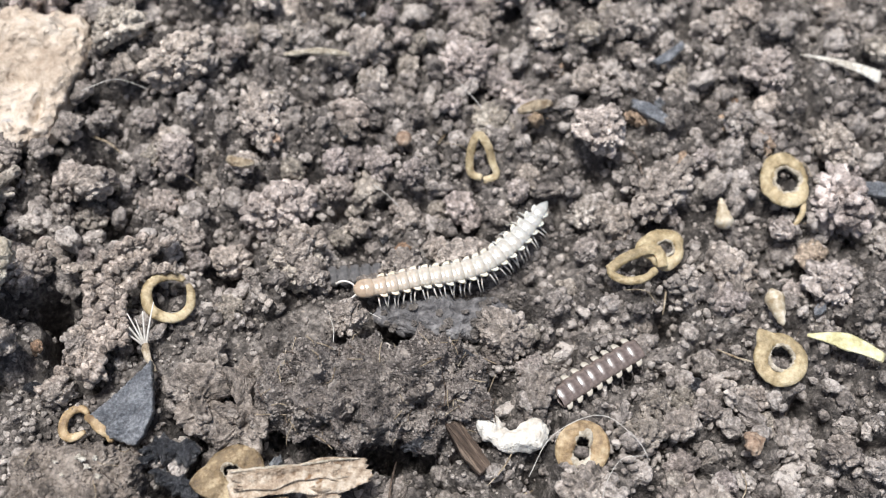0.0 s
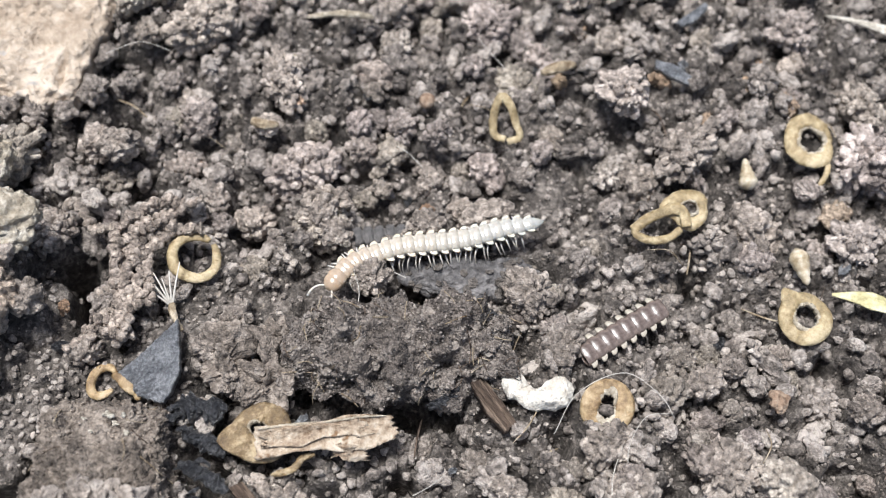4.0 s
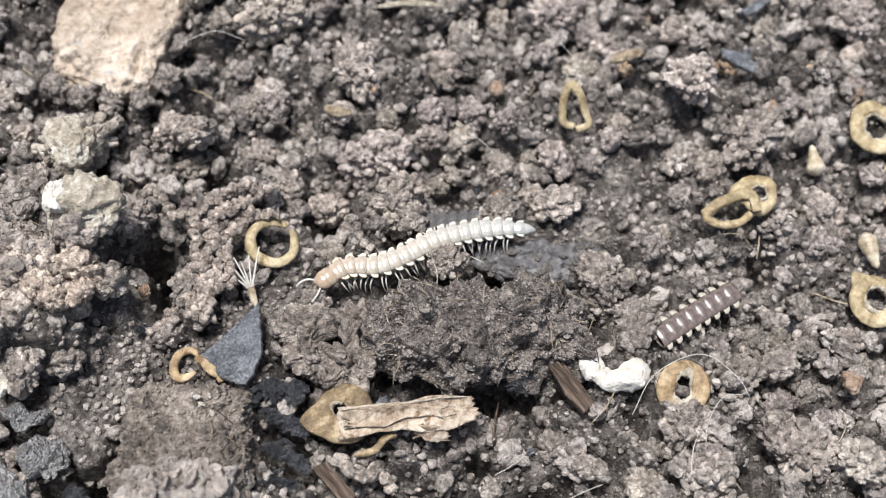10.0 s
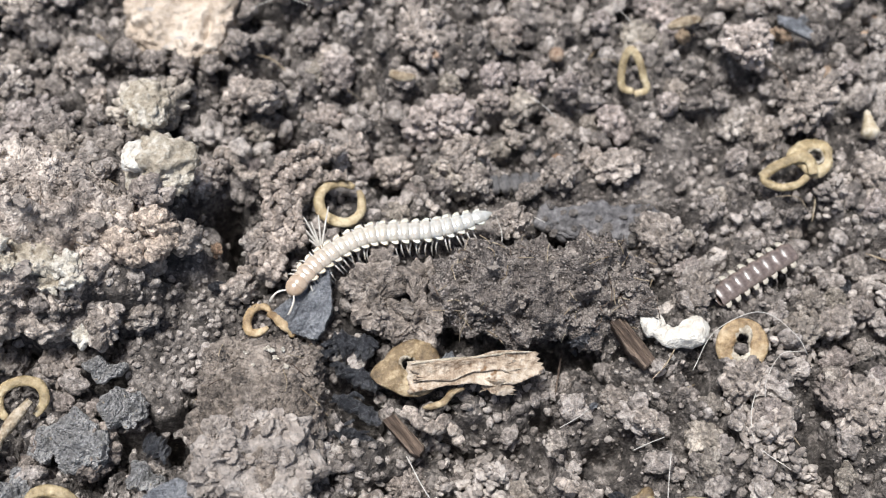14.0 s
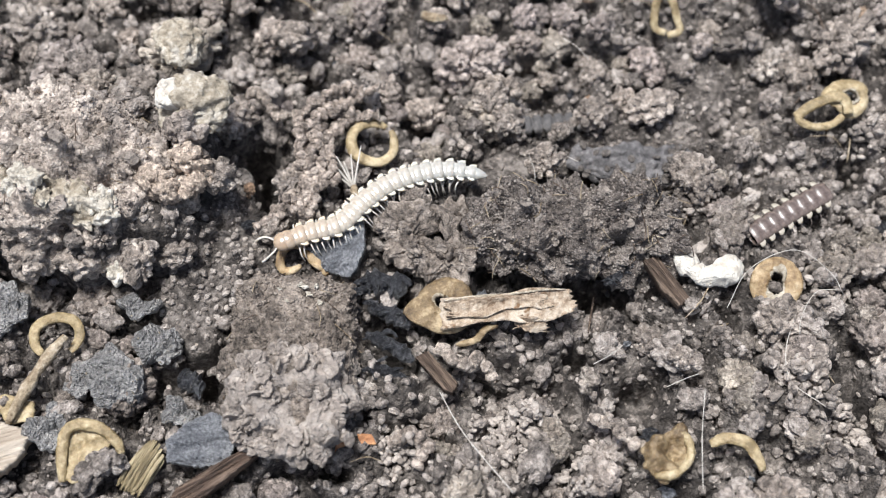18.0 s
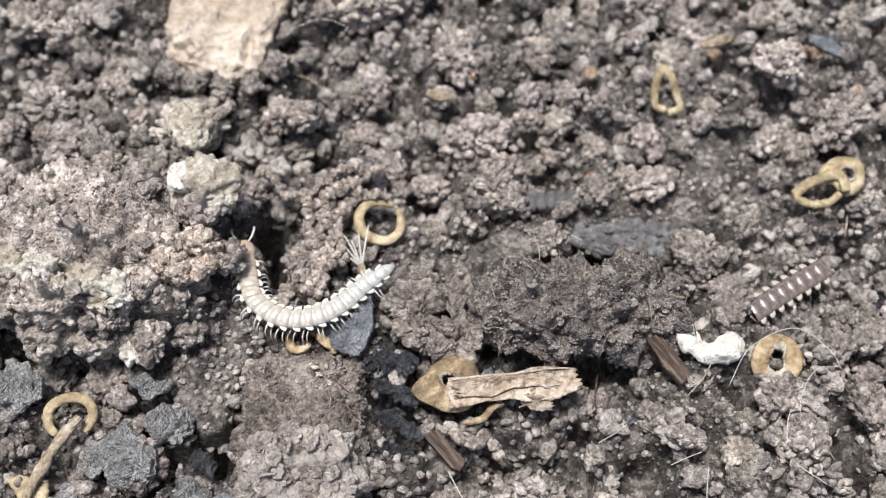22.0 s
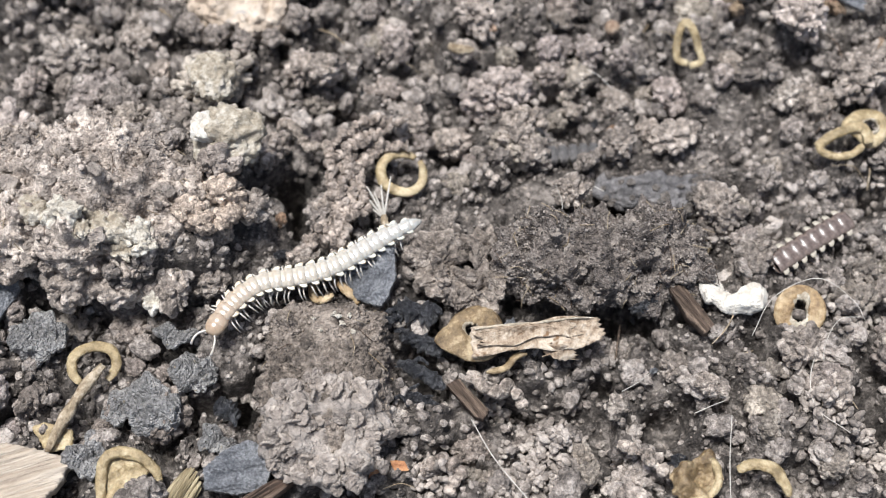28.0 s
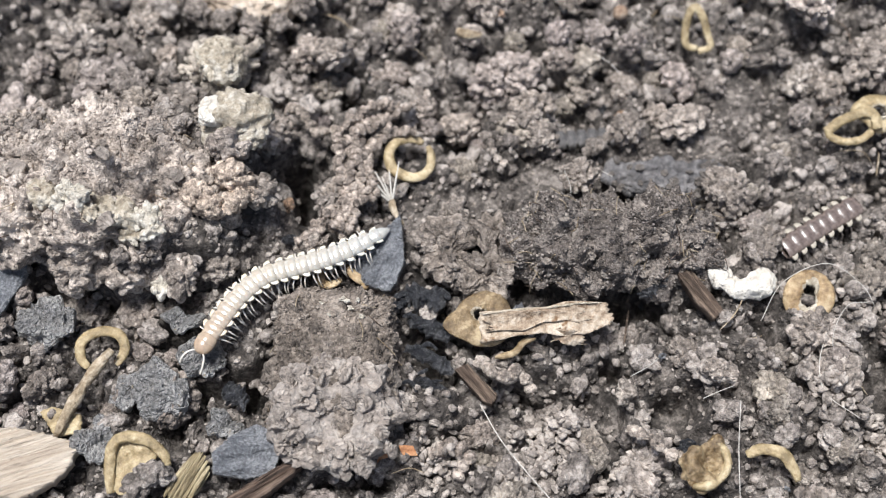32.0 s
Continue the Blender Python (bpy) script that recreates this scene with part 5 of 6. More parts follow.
splinter([(-3.1, -0.4, 0), (0, 0.3, 0.3), (3.2, 0.7, 0)], 0.35, 0.3, RIM, (-6.7, 26.2, 1.9), "pale dry twig on the soil", "dry_stalk", 5)
splinter([(-1.6, -0.6, 0), (0, 0.2, 0.2), (1.6, 0.8, 0)], 0.5, 0.4, STRAW, (14.9, 23.6, 2.2), "small tan twig on the soil", "dry_stalk", 6)
splinter([(-1.3, 0.4, 0), (0, 0.1, 0.1), (1.3, 0.3, 0)], 0.45, 0.4, STRAW, (-12.0, 14.4, -0.2), "short pale root piece in the soil", "dry_stalk", 7)
splinter([(-1.2, 0.1, 0), (0, 0.1, 0.1), (1.3, 0.4, 0)], 0.32, 0.3, RIM, (-11.2, 21.8, 0.4), "short whitish stick on the soil", "dry_stalk", 9)
thing("wood_chunk", grained([(-5.6, 1.6), (-3.0, 2.0), (-0.6, 1.9), (2.7, 1.4), (2.4, -0.2), (1.5, -2.1), (-1.0, -4.2), (-5.0, -4.0)], 1.3, 28, 5, 0.30, 0.45), GRAIN_WOOD, mm_pose(-42.6, -32.5, -1.9, -4, 4, 0), "pale tan weathered chunk of wood with straight grain", "wood", "wood chips")
thing("rust_flake", plate([(-0.9, 0.3), (0.4, 0.6), (1.1, -0.1), (-0.2, -0.5)], 0.25, 6, 0.1), RUST, mm_pose(-12.0, -27.4, -2.4, 10, 0, -10), "small orange-brown leaf flake", "leaf litter", "rust flakes")
thing("rust_flake", plate([(-0.5, 1.0), (0.5, 0.8), (0.5, -1.0), (-0.3, -1.2)], 0.25, 7, 0.1), RUST, mm_pose(-14.0, -28.0, -2.3, 10, 10, 0), "small upright brown leaf flake", "leaf litter", "rust flakes")

thing("slate_flake", grained([(0.9, 4.7), (1.5, 2.4), (1.9, 0.3), (1.5, -1.6), (0.9, -2.8), (-1.4, -2.3), (-3.5, -0.6), (-1.5, 1.5)], 0.9, 60, 11, 0.28, 0.9), SLATE, mm_pose(-16.6, -10.6, -1.05, 10, -6, 0), "dark blue-grey slate flake with a pointed end", "slate", "slate flakes")
thing("slate_flake", grained([(-3.2, -0.5), (-1.7, 1.4), (0.2, 2.6), (2.3, 2.0), (2.6, 0.1), (2.4, -1.3), (0.1, -2.2), (-2.7, -2.2)], 1.1, 15, 12, 0.4, 0.8), SLATE, mm_pose(-25.3, -29.9, -1.3, 6, 4, 0), "dark grey slate flake at the clod's foot", "slate", "slate flakes")
thing("slate_flake", plate([(-2.5, 3.0), (1.4, 3.4), (2.0, 0.5), (0.6, -3.6), (-2.6, -3.0)], 0.8, 13, 0.25), SLATE, mm_pose(-50.0, -17.6, 0.0, 10, 14, 0), "blue-grey slate flake at the mound's foot", "slate", "slate flakes")
thing("slate_flake", plate([(-2.2, 0.9), (-0.4, 0.9), (2.2, -0.2), (1.8, -1.0), (-0.6, -0.5), (-2.0, 0.1)], 0.6, 14, 0.15), SLATE, mm_pose(26.3, 25.2, 1.9, 8, 0, -6), "thin blue-grey slate sliver", "slate", "slate flakes")
thing("slate_flake", plate([(-1.4, -1.2), (0.2, 0.3), (1.4, 1.5), (1.6, 0.7), (0.4, -0.9), (-0.8, -1.6)], 0.6, 15, 0.15), SLATE, mm_pose(27.4, 32.3, 2.2, 8, 0, 0), "thin blue-grey slate sliver", "slate", "slate flakes")
thing("slate_flake", plate([(-2.8, 0.6), (0.2, 1.0), (2.9, 0.5), (2.6, -0.6), (-0.4, -0.5), (-2.4, -0.4)], 0.7, 16, 0.2), SLATE, mm_pose(48.6, 20.6, 0.9, 6, 0, 4), "long blue-grey slate sliver", "slate", "slate flakes")


def char(points, wide, thick, at, label="black charred sliver of wood", mat=None, seed=0):
    """A jagged splinter of char: split along the grain, cracked across it."""
    n, rng = 18, np.random.RandomState(seed + 60)
    p = spline(points, n)
    v, f = sweep(p, taper(n, wide, wide * 0.5) * rng.uniform(0.7, 1.25, n), taper(n, thick, thick * 0.5) * rng.uniform(0.7, 1.25, n), 9, rough=0.16, seed=seed)
    top = new("char_piece", mesh("char_piece", v, f, mat or CHAR, smooth=False))
    top.matrix_basis = mm_pose(*at)
    tagged(top, label, "charcoal", "char pieces")
    for k in range(4):
        q = p[3 + 3 * k] + np.array((rng.normal() * 0.5 * wide, rng.normal() * 0.5 * wide, thick * 0.7))
        v, f = sweep(spline([q - (0.7, 0.2, 0), q + (0, 0.1, 0.1), q + (0.7, rng.normal() * 0.4, 0)], 7), taper(7, 0.3 * wide, 0.1), taper(7, 0.25 * thick, 0.08), 6, rough=0.25, seed=seed + k)
        chip = new("splinter", mesh("splinter", v, f, mat or CHAR, smooth=False))
        chip.parent = top


char([(-2.4, -0.2, 0), (0, 0.3, 0.3), (2.2, 0.1, 0)], 1.1, 0.9, (-12.6, -13.4, -1.9), seed=1)
char([(-2.0, 0.6, 0), (0, 0, 0.3), (2.0, -0.7, 0)], 0.8, 0.7, (-11.6, -15.9, -2.2), seed=2)
char([(-2.2, 0.9, 0), (0, 0.1, 0.3), (2.3, -1.0, 0)], 0.7, 0.7, (-11.2, -18.9, -2.2), seed=3)
char([(-1.8, 0.4, 0), (0, 0.2, 0.2), (1.8, -0.2, 0)], 0.6, 0.6, (-11.0, -21.4, -2.4), seed=4)
char([(-1.4, 1.6, 0), (0, 0, 0.2), (1.0, -1.8, 0)], 0.9, 0.8, (12.2, -2.2, -1.4), seed=5)
char([(-1.2, -1.2, 0), (0, 0, 0.1), (1.2, 1.3, 0)], 0.35, 0.35, (8.2, -9.6, -0.6), seed=6)
char([(-1.0, 0.4, 0), (0, 0, 0.2), (1.2, -0.6, 0)], 0.9, 0.8, (-27.6, -24.8, -1.6), "blue-black glossy char lump", seed=7)
char([(-1.6, 0.1, 0), (0, 0.2, 0.1), (1.8, 0.0, 0)], 0.5, 0.4, (-24.8, -9.6, -1.8), "blue-black char sliver in a hollow", seed=8)
char([(-0.9, 0.3, 0), (0, 0, 0.1), (1.0, -0.3, 0)], 0.5, 0.4, (12.2, -24.2, 0.2), "dark grey char flake between crumbs", seed=9)
for x, y, z, size, k in ((-33.8, -25.4, -1.8, (2.3, 2.3, 1.4), 1), (-37.4, -26.0, -2.4, (1.6, 1.5, 1.0), 2), (-31.0, -22.0, -2.2, (1.9, 1.7, 1.0), 3), (-45.6, -20.6, -1.6, (2.6, 1.9, 1.3), 4), (-38.8, -30.6, -2.2, (1.5, 1.9, 1.1), 5), (-28.2, -27.6, -2.2, (1.3, 1.2, 0.9), 6), (-33.4, -18.9, -1.8, (1.6, 1.3, 0.9), 7)):
    thing("grey_stone", lump(size, 6, 110 + k, ((3.0, 0.7), (1.3, 0.5), (0.5, 0.25)), ((1.0, 0.4),)), GREY_STONE, mm_pose(x, y, z), "rough blue-grey crystalline stone caked with soil", "stone", "grey stones")

def litter():
    """Small char chips and rootlets lying about in the soil."""
    rng = np.random.RandomState(47)
    chips = [mesh("char_chip", *grained([(-0.9, 0.1), (-0.3, 0.55), (0.6, 0.4), (1.0, -0.1), (0.3, -0.5), (-0.6, -0.4)], 0.5, 30 * k, 50 + k, 0.3, 0.4, 9, 44), CHAR if k % 2 else SLATE) for k in range(6)]
    for n in range(46):
        x, y = rng.uniform(-50, 46), rng.uniform(-34, 36)
        if not free(np.array([x]), np.array([y]), 2.6)[0]:
            continue
        k, g = rng.randint(6), rng.uniform(0.45, 1.05)
        thing("char_chip", chips[k], None, mm_pose(x, y, height(x, y) + 0.5, rng.uniform(-30, 30), rng.uniform(-30, 30), rng.uniform(0, 360)) @ Matrix.Diagonal((g, g, g, 1)), "small black char chip between soil crumbs" if k % 2 else "small blue-grey slate chip between soil crumbs", "charcoal" if k % 2 else "slate", "small chips")
    for n in range(44):
        x, y = rng.uniform(-50, 46), rng.uniform(-34, 36)
        if not free(np.array([x]), np.array([y]), 2.6)[0]:
            continue
        a, long = rng.uniform(0, 6.28), rng.uniform(0.8, 2.4)
        z = height(x, y) + 1.0
        p = spline([(-long * math.cos(a), -long * math.sin(a), -0.4), (rng.normal() * 0.3, rng.normal() * 0.3, 0.35), (long * math.cos(a), long * math.sin(a), rng.uniform(-0.4, 0.3))], 14)
        r = rng.uniform(0.035, 0.11)
        thing("rootlet", sweep(p, taper(14, r, r * 0.4), taper(14, r, r * 0.4), 6, rough=0.1, seed=n), STRAW if n % 3 else WOOD, mm_pose(x, y, z), "thin tan rootlet caught in the soil" if n % 3 else "thin dark brown rootlet caught in the soil", "root", "rootlets")


litter()

# ---- shells and leaf ----
SPIRE = [0.1, 0.4, 0.42, 0.6, 0.62, 0.8, 0.82, 0.95, 0.9, 0.6, 0.15]
WHORLS = [0.3, 0.75, 0.95, 0.9, 0.72, 0.7, 0.52, 0.5, 0.36, 0.32, 0.12]
thing("snail_shell", sweep([(0, k * 0.3 - 1.5, 0.05 * k) for k in range(11)], WHORLS, WHORLS, 14), SHELL, mm_pose(33.8, 16.0, 0.4, 0, 0, 12), "small glossy yellow cone-shaped snail shell", "shell", "snail shells")
thing("snail_shell", sweep([(0, k * 0.36 - 1.8, 0.03 * k) for k in range(11)], SPIRE, SPIRE, 14), SHELL, mm_pose(39.0, 7.1, 0.6, 0, 0, 20), "small pearly cream snail shell caked with soil", "shell", "snail shells")
thing("yellow_leaf", sweep(spline([(-3.4, 0.4, 0.1), (-1, 0.3, 0.4), (1.5, -0.2, 0.5), (3.6, -0.9, 0.3)], 20), np.r_[np.linspace(0.15, 0.9, 10), np.linspace(0.9, 0.5, 10)], 0.12, 10), LEAF, mm_pose(45.3, 4.5, 0.3), "thin yellow-green dry leaf blade", "leaf")
thing("pale_husk", sweep(spline([(-3.8, 0.8, 0), (-1, 0.5, 0.3), (2, -0.1, 0.4), (4.2, -0.6, 0.1)], 20), np.r_[np.linspace(0.06, 0.35, 10), np.linspace(0.4, 0.8, 10)], 0.12, 10), LICHEN, mm_pose(44.4, 33.2, 2.6), "whitish papery husk at the far edge", "leaf litter")


# ---- bristles and hairs ----
def hair(points, thin, at=(0, 0, 0), label="fine pale hair lying across the soil"):
    p = spline(points, 26)
    thing("hair", sweep(p - p.mean(0), thin * 0.62, thin * 0.62, 6), HAIR, mm_pose(*(p.mean(0) + np.array(at))), label, "hair", "hairs")


tuft = thing("bristle_tuft", sweep(spline([(-0.1, 0.2, 0.2), (0.5, -1.0, 0.3), (1.2, -2.2, 0.2)], 12), [0.35] * 6 + [0.3] * 6, 0.3, 8, rough=0.2), STRAW, mm_pose(-16.8, -4.5, -1.3), "pale stiff bristle tuft fanning from a dry base", "bristles")
for tip in ((-3.3, 2.5, 1.5), (-2.6, 1.1, 1.1), (-2.8, 2.2, 1.4), (-0.7, 2.8, 1.5), (0.1, 3.7, 1.7), (-1.3, 2.2, 1.0), (-2.0, 2.4, 1.5)):
    part("bristle", sweep([(np.array(tip) * k / 8 + (0, 0, 0.25 * math.sin(k / 8 * 3.1))) for k in range(9)], np.linspace(0.13, 0.05, 9), np.linspace(0.13, 0.05, 9), 6), HAIR, tuft)

hair([(-27.8, 18.8, 1.6), (-24.8, 20.2, 2.2), (-22.0, 20.3, 1.2)], 0.055)
hair([(-22.2, 24.0, 1.4), (-19.5, 23.9, 2.0), (-17.0, 25.2, 1.2)], 0.05)
hair([(6.9, 26.1, 2.0), (8.4, 24.6, 1.8), (9.9, 23.5, 1.2)], 0.05)
hair([(0.7, 14.0, 0.2), (2.0, 13.2, 0.4), (3.4, 12.2, 0.0)], 0.055)
hair([(17.8, -11.8, 0.6), (19.4, -8.2, 1.6), (23.2, -6.0, 2.2), (26.5, -7.5, 1.8), (28.0, -9.0, 0.8)], 0.055)
hair([(27.5, -8.6, 0.8), (25.4, -9.4, 1.2), (24.2, -12.2, 1.0), (24.4, -15.0, 0.9)], 0.05)
hair([(23.8, -11.6, 0.9), (23.0, -15.0, 1.0), (23.6, -17.8, 0.9), (26.6, -19.6, 0.8)], 0.07)
hair([(-6.2, -22.8, -0.6), (-3.6, -26.4, 0.2), (1.0, -30.6, 0.0)], 0.075)
hair([(16.2, -19.6, 1.0), (16.0, -24, 1.8), (16.5, -28.4, 1.0)], 0.065)
hair([(13.0, -19.8, 0.6), (14.4, -19.0, 1.0), (15.6, -18.3, 0.8)], 0.06)
hair([(-1.2, 0.2, 1.2), (-0.5, -1.6, 1.5), (-0.4, -3.4, 1.2)], 0.05)
hair([(3.4, 0.6, 0.6), (2.0, 1.0, 0.8), (0.8, 1.4, 0.6)], 0.06)
hair([(9.0, -16.5, 0.2), (8.0, -17.6, 0.5), (6.6, -18.6, 0.2)], 0.05)


# ---- millipedes ----
def ring_mesh(name, wide, high, long, mat, waist=0.86):
    """One body ring: a narrower front collar and a broad rear half, arched above and flat below."""
    stations = ((-0.58, 0.82), (-0.54, 0.92), (-0.45, 0.97), (-0.32, 1.0), (-0.16, 1.01), (-0.02, 0.99), (0.08, 0.94), (0.14, waist + 0.03), (0.20, waist), (0.34, waist + 0.01), (0.5, waist - 0.02), (0.56, 0.6))
    sides, verts, faces = 28, [], []
    for x, s in stations:
        for k in range(sides):
            a = 2 * math.pi * k / sides
            c, d = math.cos(a), math.sin(a)
            y = wide / 2 * s * math.copysign(abs(c) ** 0.8, c)
            z = high / 2 * s * math.copysign(abs(d) ** 0.85, d) * (1 if d > 0 else 0.8)
            lift = 0.035 * high * math.exp(-(((abs(y) - 0.26 * wide) / (0.1 * wide)) ** 2) - ((x + 0.22) / 0.16) ** 2) if d > 0 else 0
            verts.append((x * long, y, z + lift))
    n = len(stations)
    for i in range(n - 1):
        for k in range(sides):
            l = (k + 1) % sides
            faces.append((i * sides + k, (i + 1) * sides + k, (i + 1) * sides + l, i * sides + l)[::-1])
    faces.append(tuple(range(sides)))
    faces.append(tuple((n - 1) * sides + k for k in range(sides))[::-1])
    return mesh(name, verts, faces, mat)


def keel_mesh(wide, long, mat, side):
    """A flat side lobe with a drawn-out rear corner."""
    out = [(0.12, 0.36), (0.10, 0.46), (-0.02, 0.55), (-0.22, 0.61), (-0.44, 0.62), (-0.55, 0.58), (-0.5, 0.42), (-0.1, 0.34)]
    v, f = plate([(long * a, side * wide * b) for a, b in out], 0.15, 3, 0.015, 3, 20, 0.0)
    v = v + np.array([(0, 0, 0.12 * wide - 0.1 * (abs(y) - 0.4 * wide) / wide) for _, y, _ in v])
    return mesh("keel", v, [q[::-1] for q in f] if side < 0 else f, mat)


def leg_mesh(mat, side, reach=1.2):
    p = np.array([(0, 0, 0), (0.04, 0.30, 0.08), (0.10, 0.62, 0.02), (0.08, 0.86, -0.22), (0, 0.98, -0.56), (-0.08, 1.02, -0.88)]) * (1, side * reach, reach)
    return mesh("leg", *sweep(spline(p, 12), np.linspace(0.10, 0.035, 12), np.linspace(0.10, 0.035, 12), 6), mat)


RINGS = 20
WIDTH = np.interp(np.arange(RINGS + 1), [0, 1, 2, 4, 8, 13, 16, 18, 19, 20], [1.75, 1.86, 1.9, 1.94, 2.0, 2.02, 1.95, 1.7, 1.35, 0.7])
millipede = thing("millipede", None, None, mm_pose(-9, -2, -0.8), "pale cream living flat-backed millipede crawling over soil", "millipede")
LEGS = {s: leg_mesh(LEG, s) for s in (1, -1)}
head_verts, head_faces = blob((0.95, 0.9, 0.66), 4, 3, ((0.8, 0.05),))
HEAD = (head_verts - (0.6, 0, 0.02), head_faces)
segments, legs = [], []
for n in range(RINGS + 1):
    w = float(WIDTH[n])
    if n == 0:
        ob = part("head", HEAD, CUTICLE, millipede, "tan rounded head")
        for s in (1, -1):
            feel = np.array([(0.15, 0.4, 0), (0.5, 0.72, 0.12), (0.95, 0.95, 0.1), (1.4, 1.05, -0.15), (1.75, 1.05, -0.5)]) * (1, s, 1)
            part("antenna", sweep(spline(feel, 16), np.linspace(0.08, 0.125, 16), np.linspace(0.08, 0.125, 16), 8), LEG, ob, "pale jointed antenna")
    elif n == RINGS:
        ob = part("tail_piece", sweep([(0.6, 0, 0), (0.3, 0, 0), (0, 0, 0), (-0.4, 0, -0.05), (-0.7, 0, -0.1)], [0.62, 0.6, 0.5, 0.3, 0.1], [0.42, 0.42, 0.36, 0.22, 0.1], 12), CUTICLE, millipede, "pointed grey tail tip")
    else:
        shape = ring_mesh("body_ring", w, 0.66 * w + 0.12, 1.12, CUTICLE) if n > 1 else blob((0.9, w / 2, 0.7), 4, 8, ((0.8, 0.03),))
        ob = part("body_ring", shape, CUTICLE, millipede)
        if n > 1:
            for s in (1, -1):
                part("keel", keel_mesh(w, 1.12, CUTICLE, s), CUTICLE, ob)
        if 1 < n < RINGS - 1:
            for s, x in product((1, -1), (0.22, -0.26)):
                leg = part("leg", LEGS[s], LEG, ob, m=mm_pose(x, s * w * 0.3, -0.34 * w))
                legs.append((leg, n, s, x, w))
    u = n / RINGS
    tan, pale, grey = np.array((1.0, 0.79, 0.62)), np.array((1.15, 1.09, 1.01)), np.array((1.02, 1.07, 1.11))
    c = tan + (pale - tan) * min(1, u / 0.3) if u < 0.4 else pale + (grey - pale) * (u - 0.4) / 0.6
    ob.color = (*[float(k) for k in c], 1)
    for child in ob.children:
        child.color = (*[float(0.4 + k * m) for k, m in zip(c, (0.98, 0.98, 0.88))], 1)
    segments.append(ob)


def still_millipede(points, count, wide, mat, keel_mat, label, z, leg_mat=LEG):
    p = spline(points, count)
    mid = p.mean(0)
    top = thing("millipede", None, None, mm_pose(mid[0], mid[1], z), label, "millipede")
    leg = {s: leg_mesh(leg_mat, s) for s in (1, -1)}
    long = float(np.linalg.norm(p[1] - p[0])) * 1.12
    shape = ring_mesh("body_ring", wide, 0.6 * wide, long, mat, 0.86 if keel_mat else 0.68)
    keels = {s: keel_mesh(wide, long, keel_mat, s) for s in (1, -1)} if keel_mat else {}
    t = np.gradient(p, axis=0)
    for n in range(count):
        ring = part("body_ring", shape, mat, top, m=mm_pose(p[n][0] - mid[0], p[n][1] - mid[1], 0, 0, 0, math.degrees(math.atan2(t[n][1], t[n][0]))))
        if keels:
            for s in (1, -1):
                part("keel", keels[s], keel_mat, ring, m=Matrix.Diagonal((0.85, 1.06, 1, 1)))
                part("leg", leg[s], leg_mat, ring, m=mm_pose(0, s * wide * 0.3, -0.3 * wide))


still_millipede([(20.3, -3.8), (23.2, -1.3), (26.2, 1.1)], 8, 2.25, BROWN_CUTICLE, DULL_KEEL, "dark brown glossy millipede with cream keels, half buried", -0.05, DARK_LEG)
still_millipede([(-1.4, 5.0), (1, 5.6), (3.6, 6.2)], 6, 2.0, GREY_CUTICLE, None, "dark grey ringed millipede half hidden in soil", -1.7)
clump(-33.0, -32.9, -1.2, 0.75, 4, 25, (1.0, 1.0, 1.0), "grey crumbly soil clump lying in a pod husk")
for x, y, size, k in ((-39.3, 13.4, 0.8, 2), (-36.6, 12.8, 0.7, 3), (-33.6, 12.5, 0.85, 5), (-31.0, 13.4, 0.7, 6), (-29.0, 16.2, 0.75, 8), (-28.6, 20.4, 0.7, 1)):
    clump(x, y, -1.0, size, k, 60 * k, (1.02, 1.0, 0.98), "crumbly soil clump banked against a cream stone")
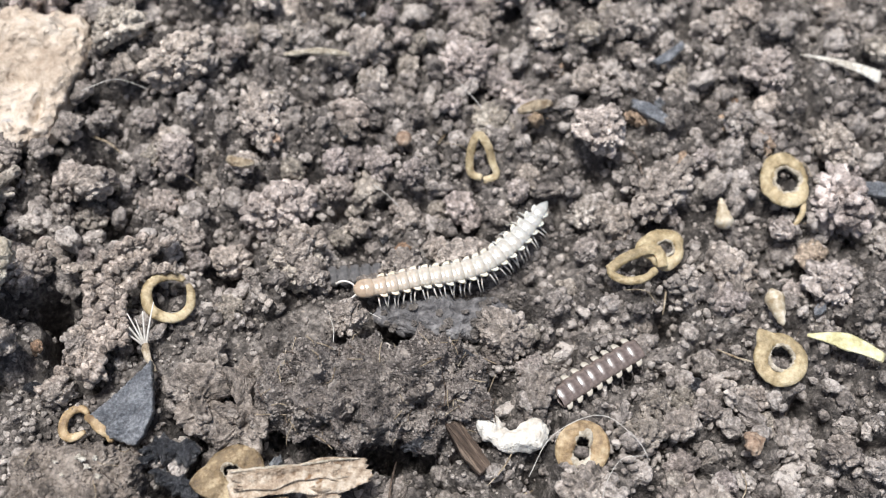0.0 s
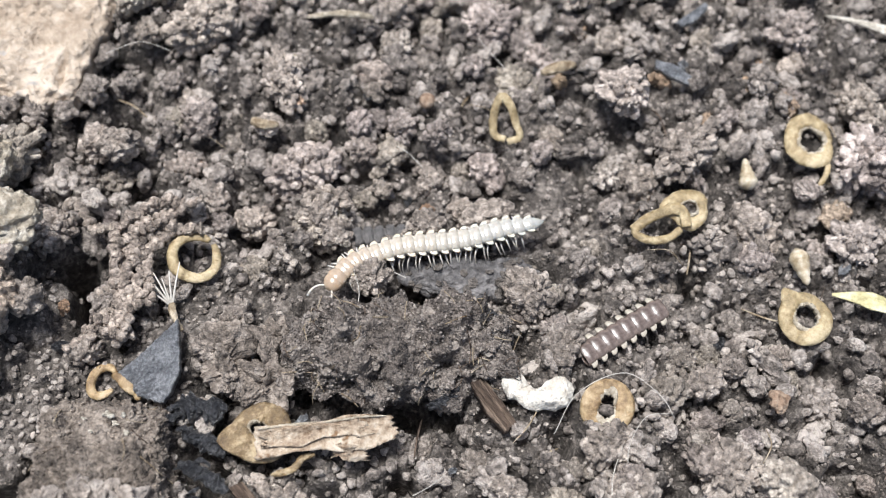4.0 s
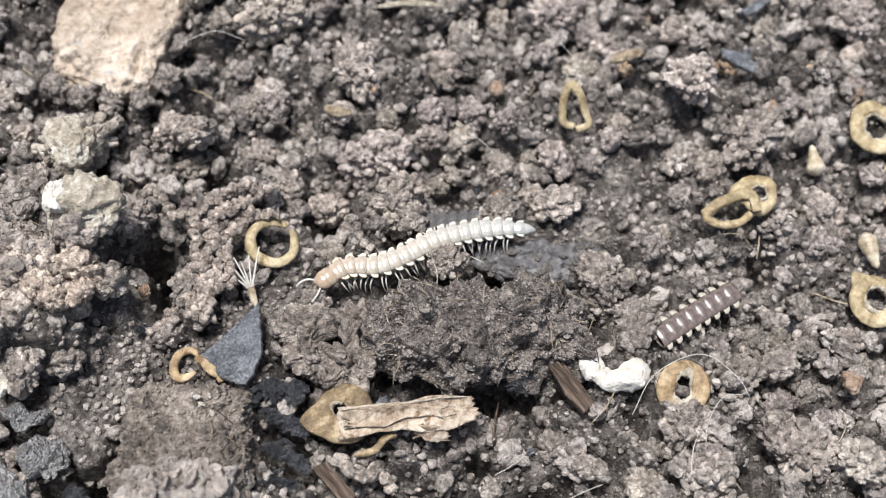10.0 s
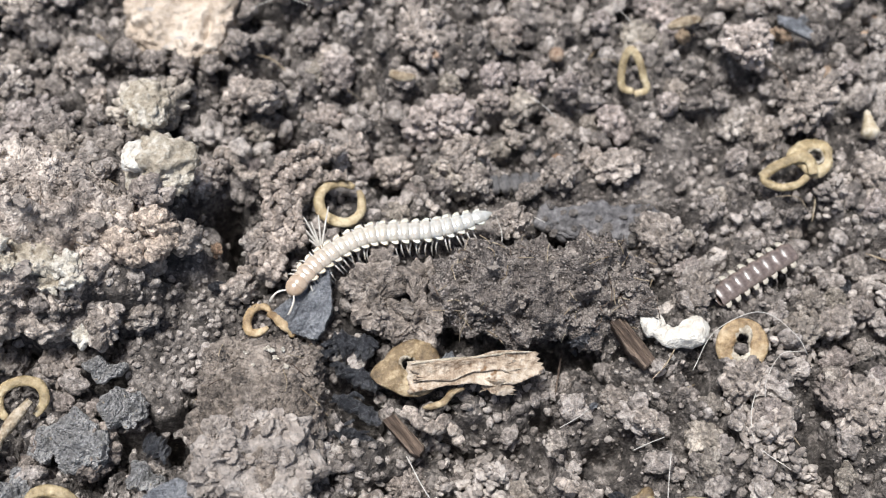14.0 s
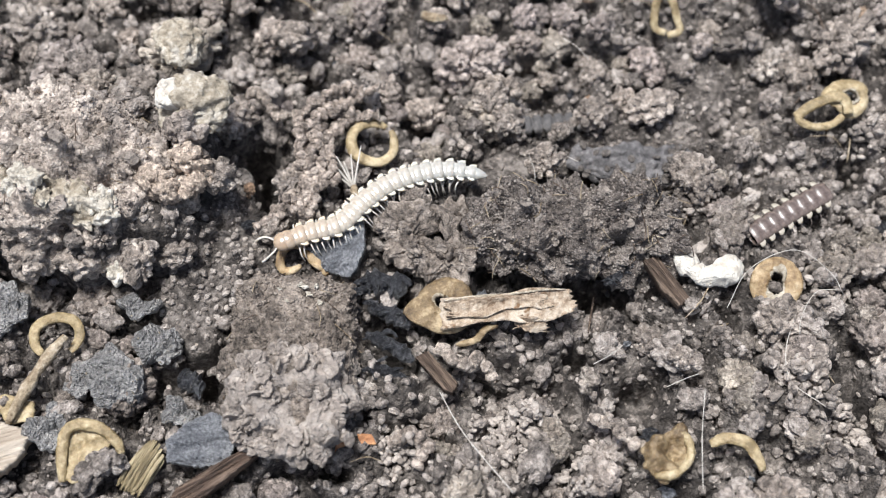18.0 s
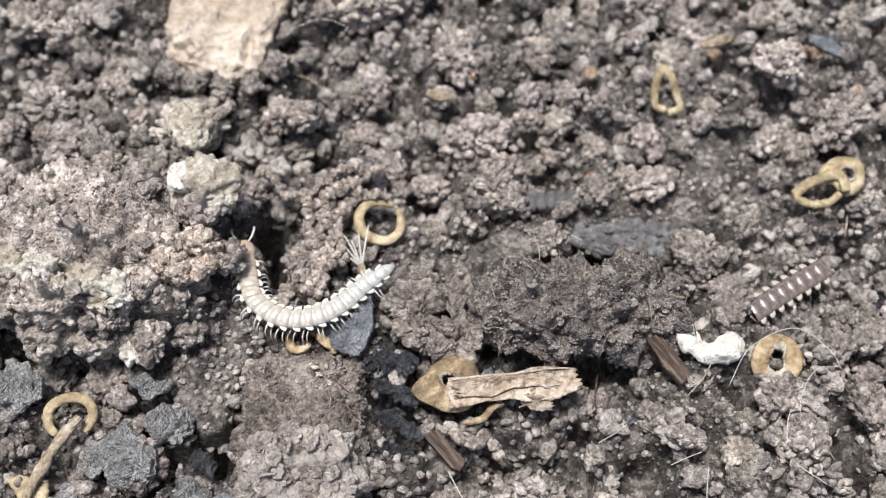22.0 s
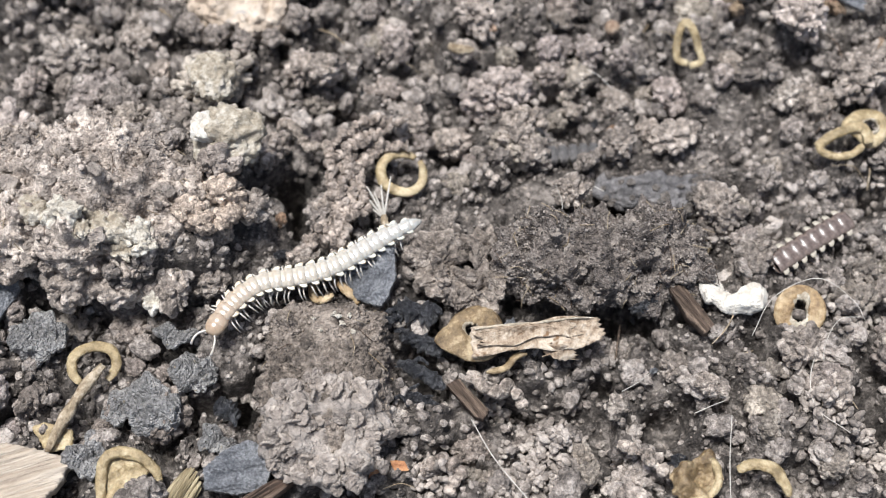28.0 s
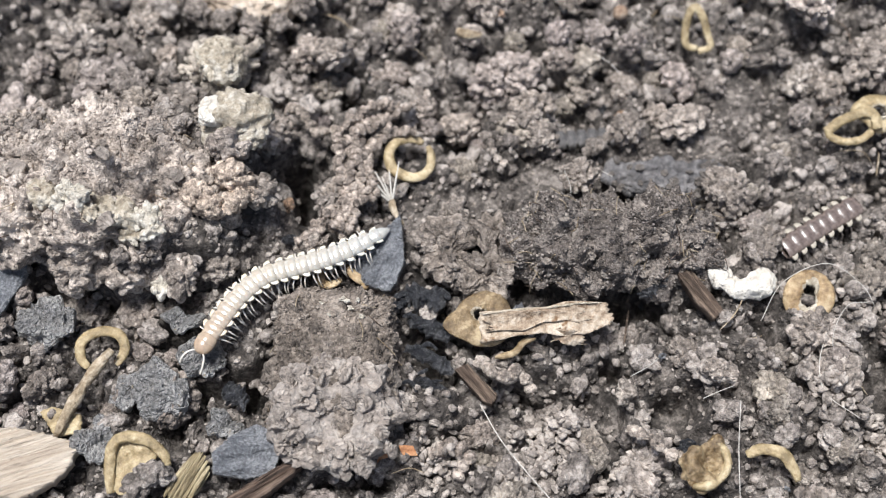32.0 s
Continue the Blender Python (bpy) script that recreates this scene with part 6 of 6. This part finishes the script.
for x, y, size, k, tint in ((-9.4, 18.1, 0.5, 1, (1.9, 1.5, 1.2)), (-22.7, 25.2, 0.6, 2, (1.8, 1.4, 1.1)), (-18.7, 11.3, 0.45, 3, (1.3, 0.85, 0.6)), (25.1, 25.2, 0.5, 4, (1.6, 1.3, 1.0)), (34.1, 26.4, 0.55, 5, (1.9, 1.55, 1.2)), (35.1, 29.4, 0.5, 6, (1.6, 1.2, 0.9)),
                            (17.0, 31.2, 0.55, 7, (1.7, 1.4, 1.1)), (4.4, 9.6, 0.35, 8, (1.5, 1.1, 0.8)), (37.6, 24.6, 0.6, 9, (1.6, 1.35, 1.1)), (30.0, 22.0, 0.6, 1, (1.5, 1.25, 1.0)), (15.6, 24.4, 0.5, 3, (1.9, 1.6, 1.2)), (-26.6, -5.4, 0.35, 2, (1.6, 1.2, 0.9)), (43.0, 14.0, 0.8, 5, (1.5, 1.35, 1.15))):
    clump(x, y, height(x, y) + 0.5 * size, size, k, 47 * k, tint, "small orange-tan crumb of soil among grey ones")
clump(18.4, -3.2, -0.2, 0.95, 2, 60, (0.95, 0.93, 0.9), "dark soil clump covering a millipede's front")
clump(1.6, 4.4, -0.7, 0.55, 5, 40, (1.1, 1.08, 1.05))
clump(4.4, 6.8, -0.9, 0.95, 9, 40, (1.05, 1.03, 1.0))


# ---- what moves ----
def motions():
    rows = []
    for t, *points in body_rows():
        p = spline(points, RINGS + 1)
        rows.append((t, p, np.gradient(p, axis=0)))
    lift = 0.35
    centre = [(t, p.mean(0)) for t, p, _ in rows]
    walk(millipede, [(t, mm_pose(c[0], c[1], -0.8)) for t, c in centre])
    for n, ob in enumerate(segments):
        walk(ob, [(t, mm_pose(p[n][0] - c[0], p[n][1] - c[1], lift + 0.8, 0, 0, math.degrees(math.atan2(-g[n][1], -g[n][0])))) for (t, p, g), (_, c) in zip(rows, centre)])
    for leg, n, s, x, w in legs:
        beat = []
        for k in range(81):
            t = k * 0.4
            a = 2 * math.pi * (t / 1.7 + n * 0.17 + (0.08 if x > 0 else 0) + (0.0 if s > 0 else 0.1))
            beat.append((t, mm_pose(x, s * w * 0.3, -0.34 * w, 6 * math.sin(a + 1.57) * s, 0, 20 * math.sin(a) * s)))
        walk(leg, beat)


motions()
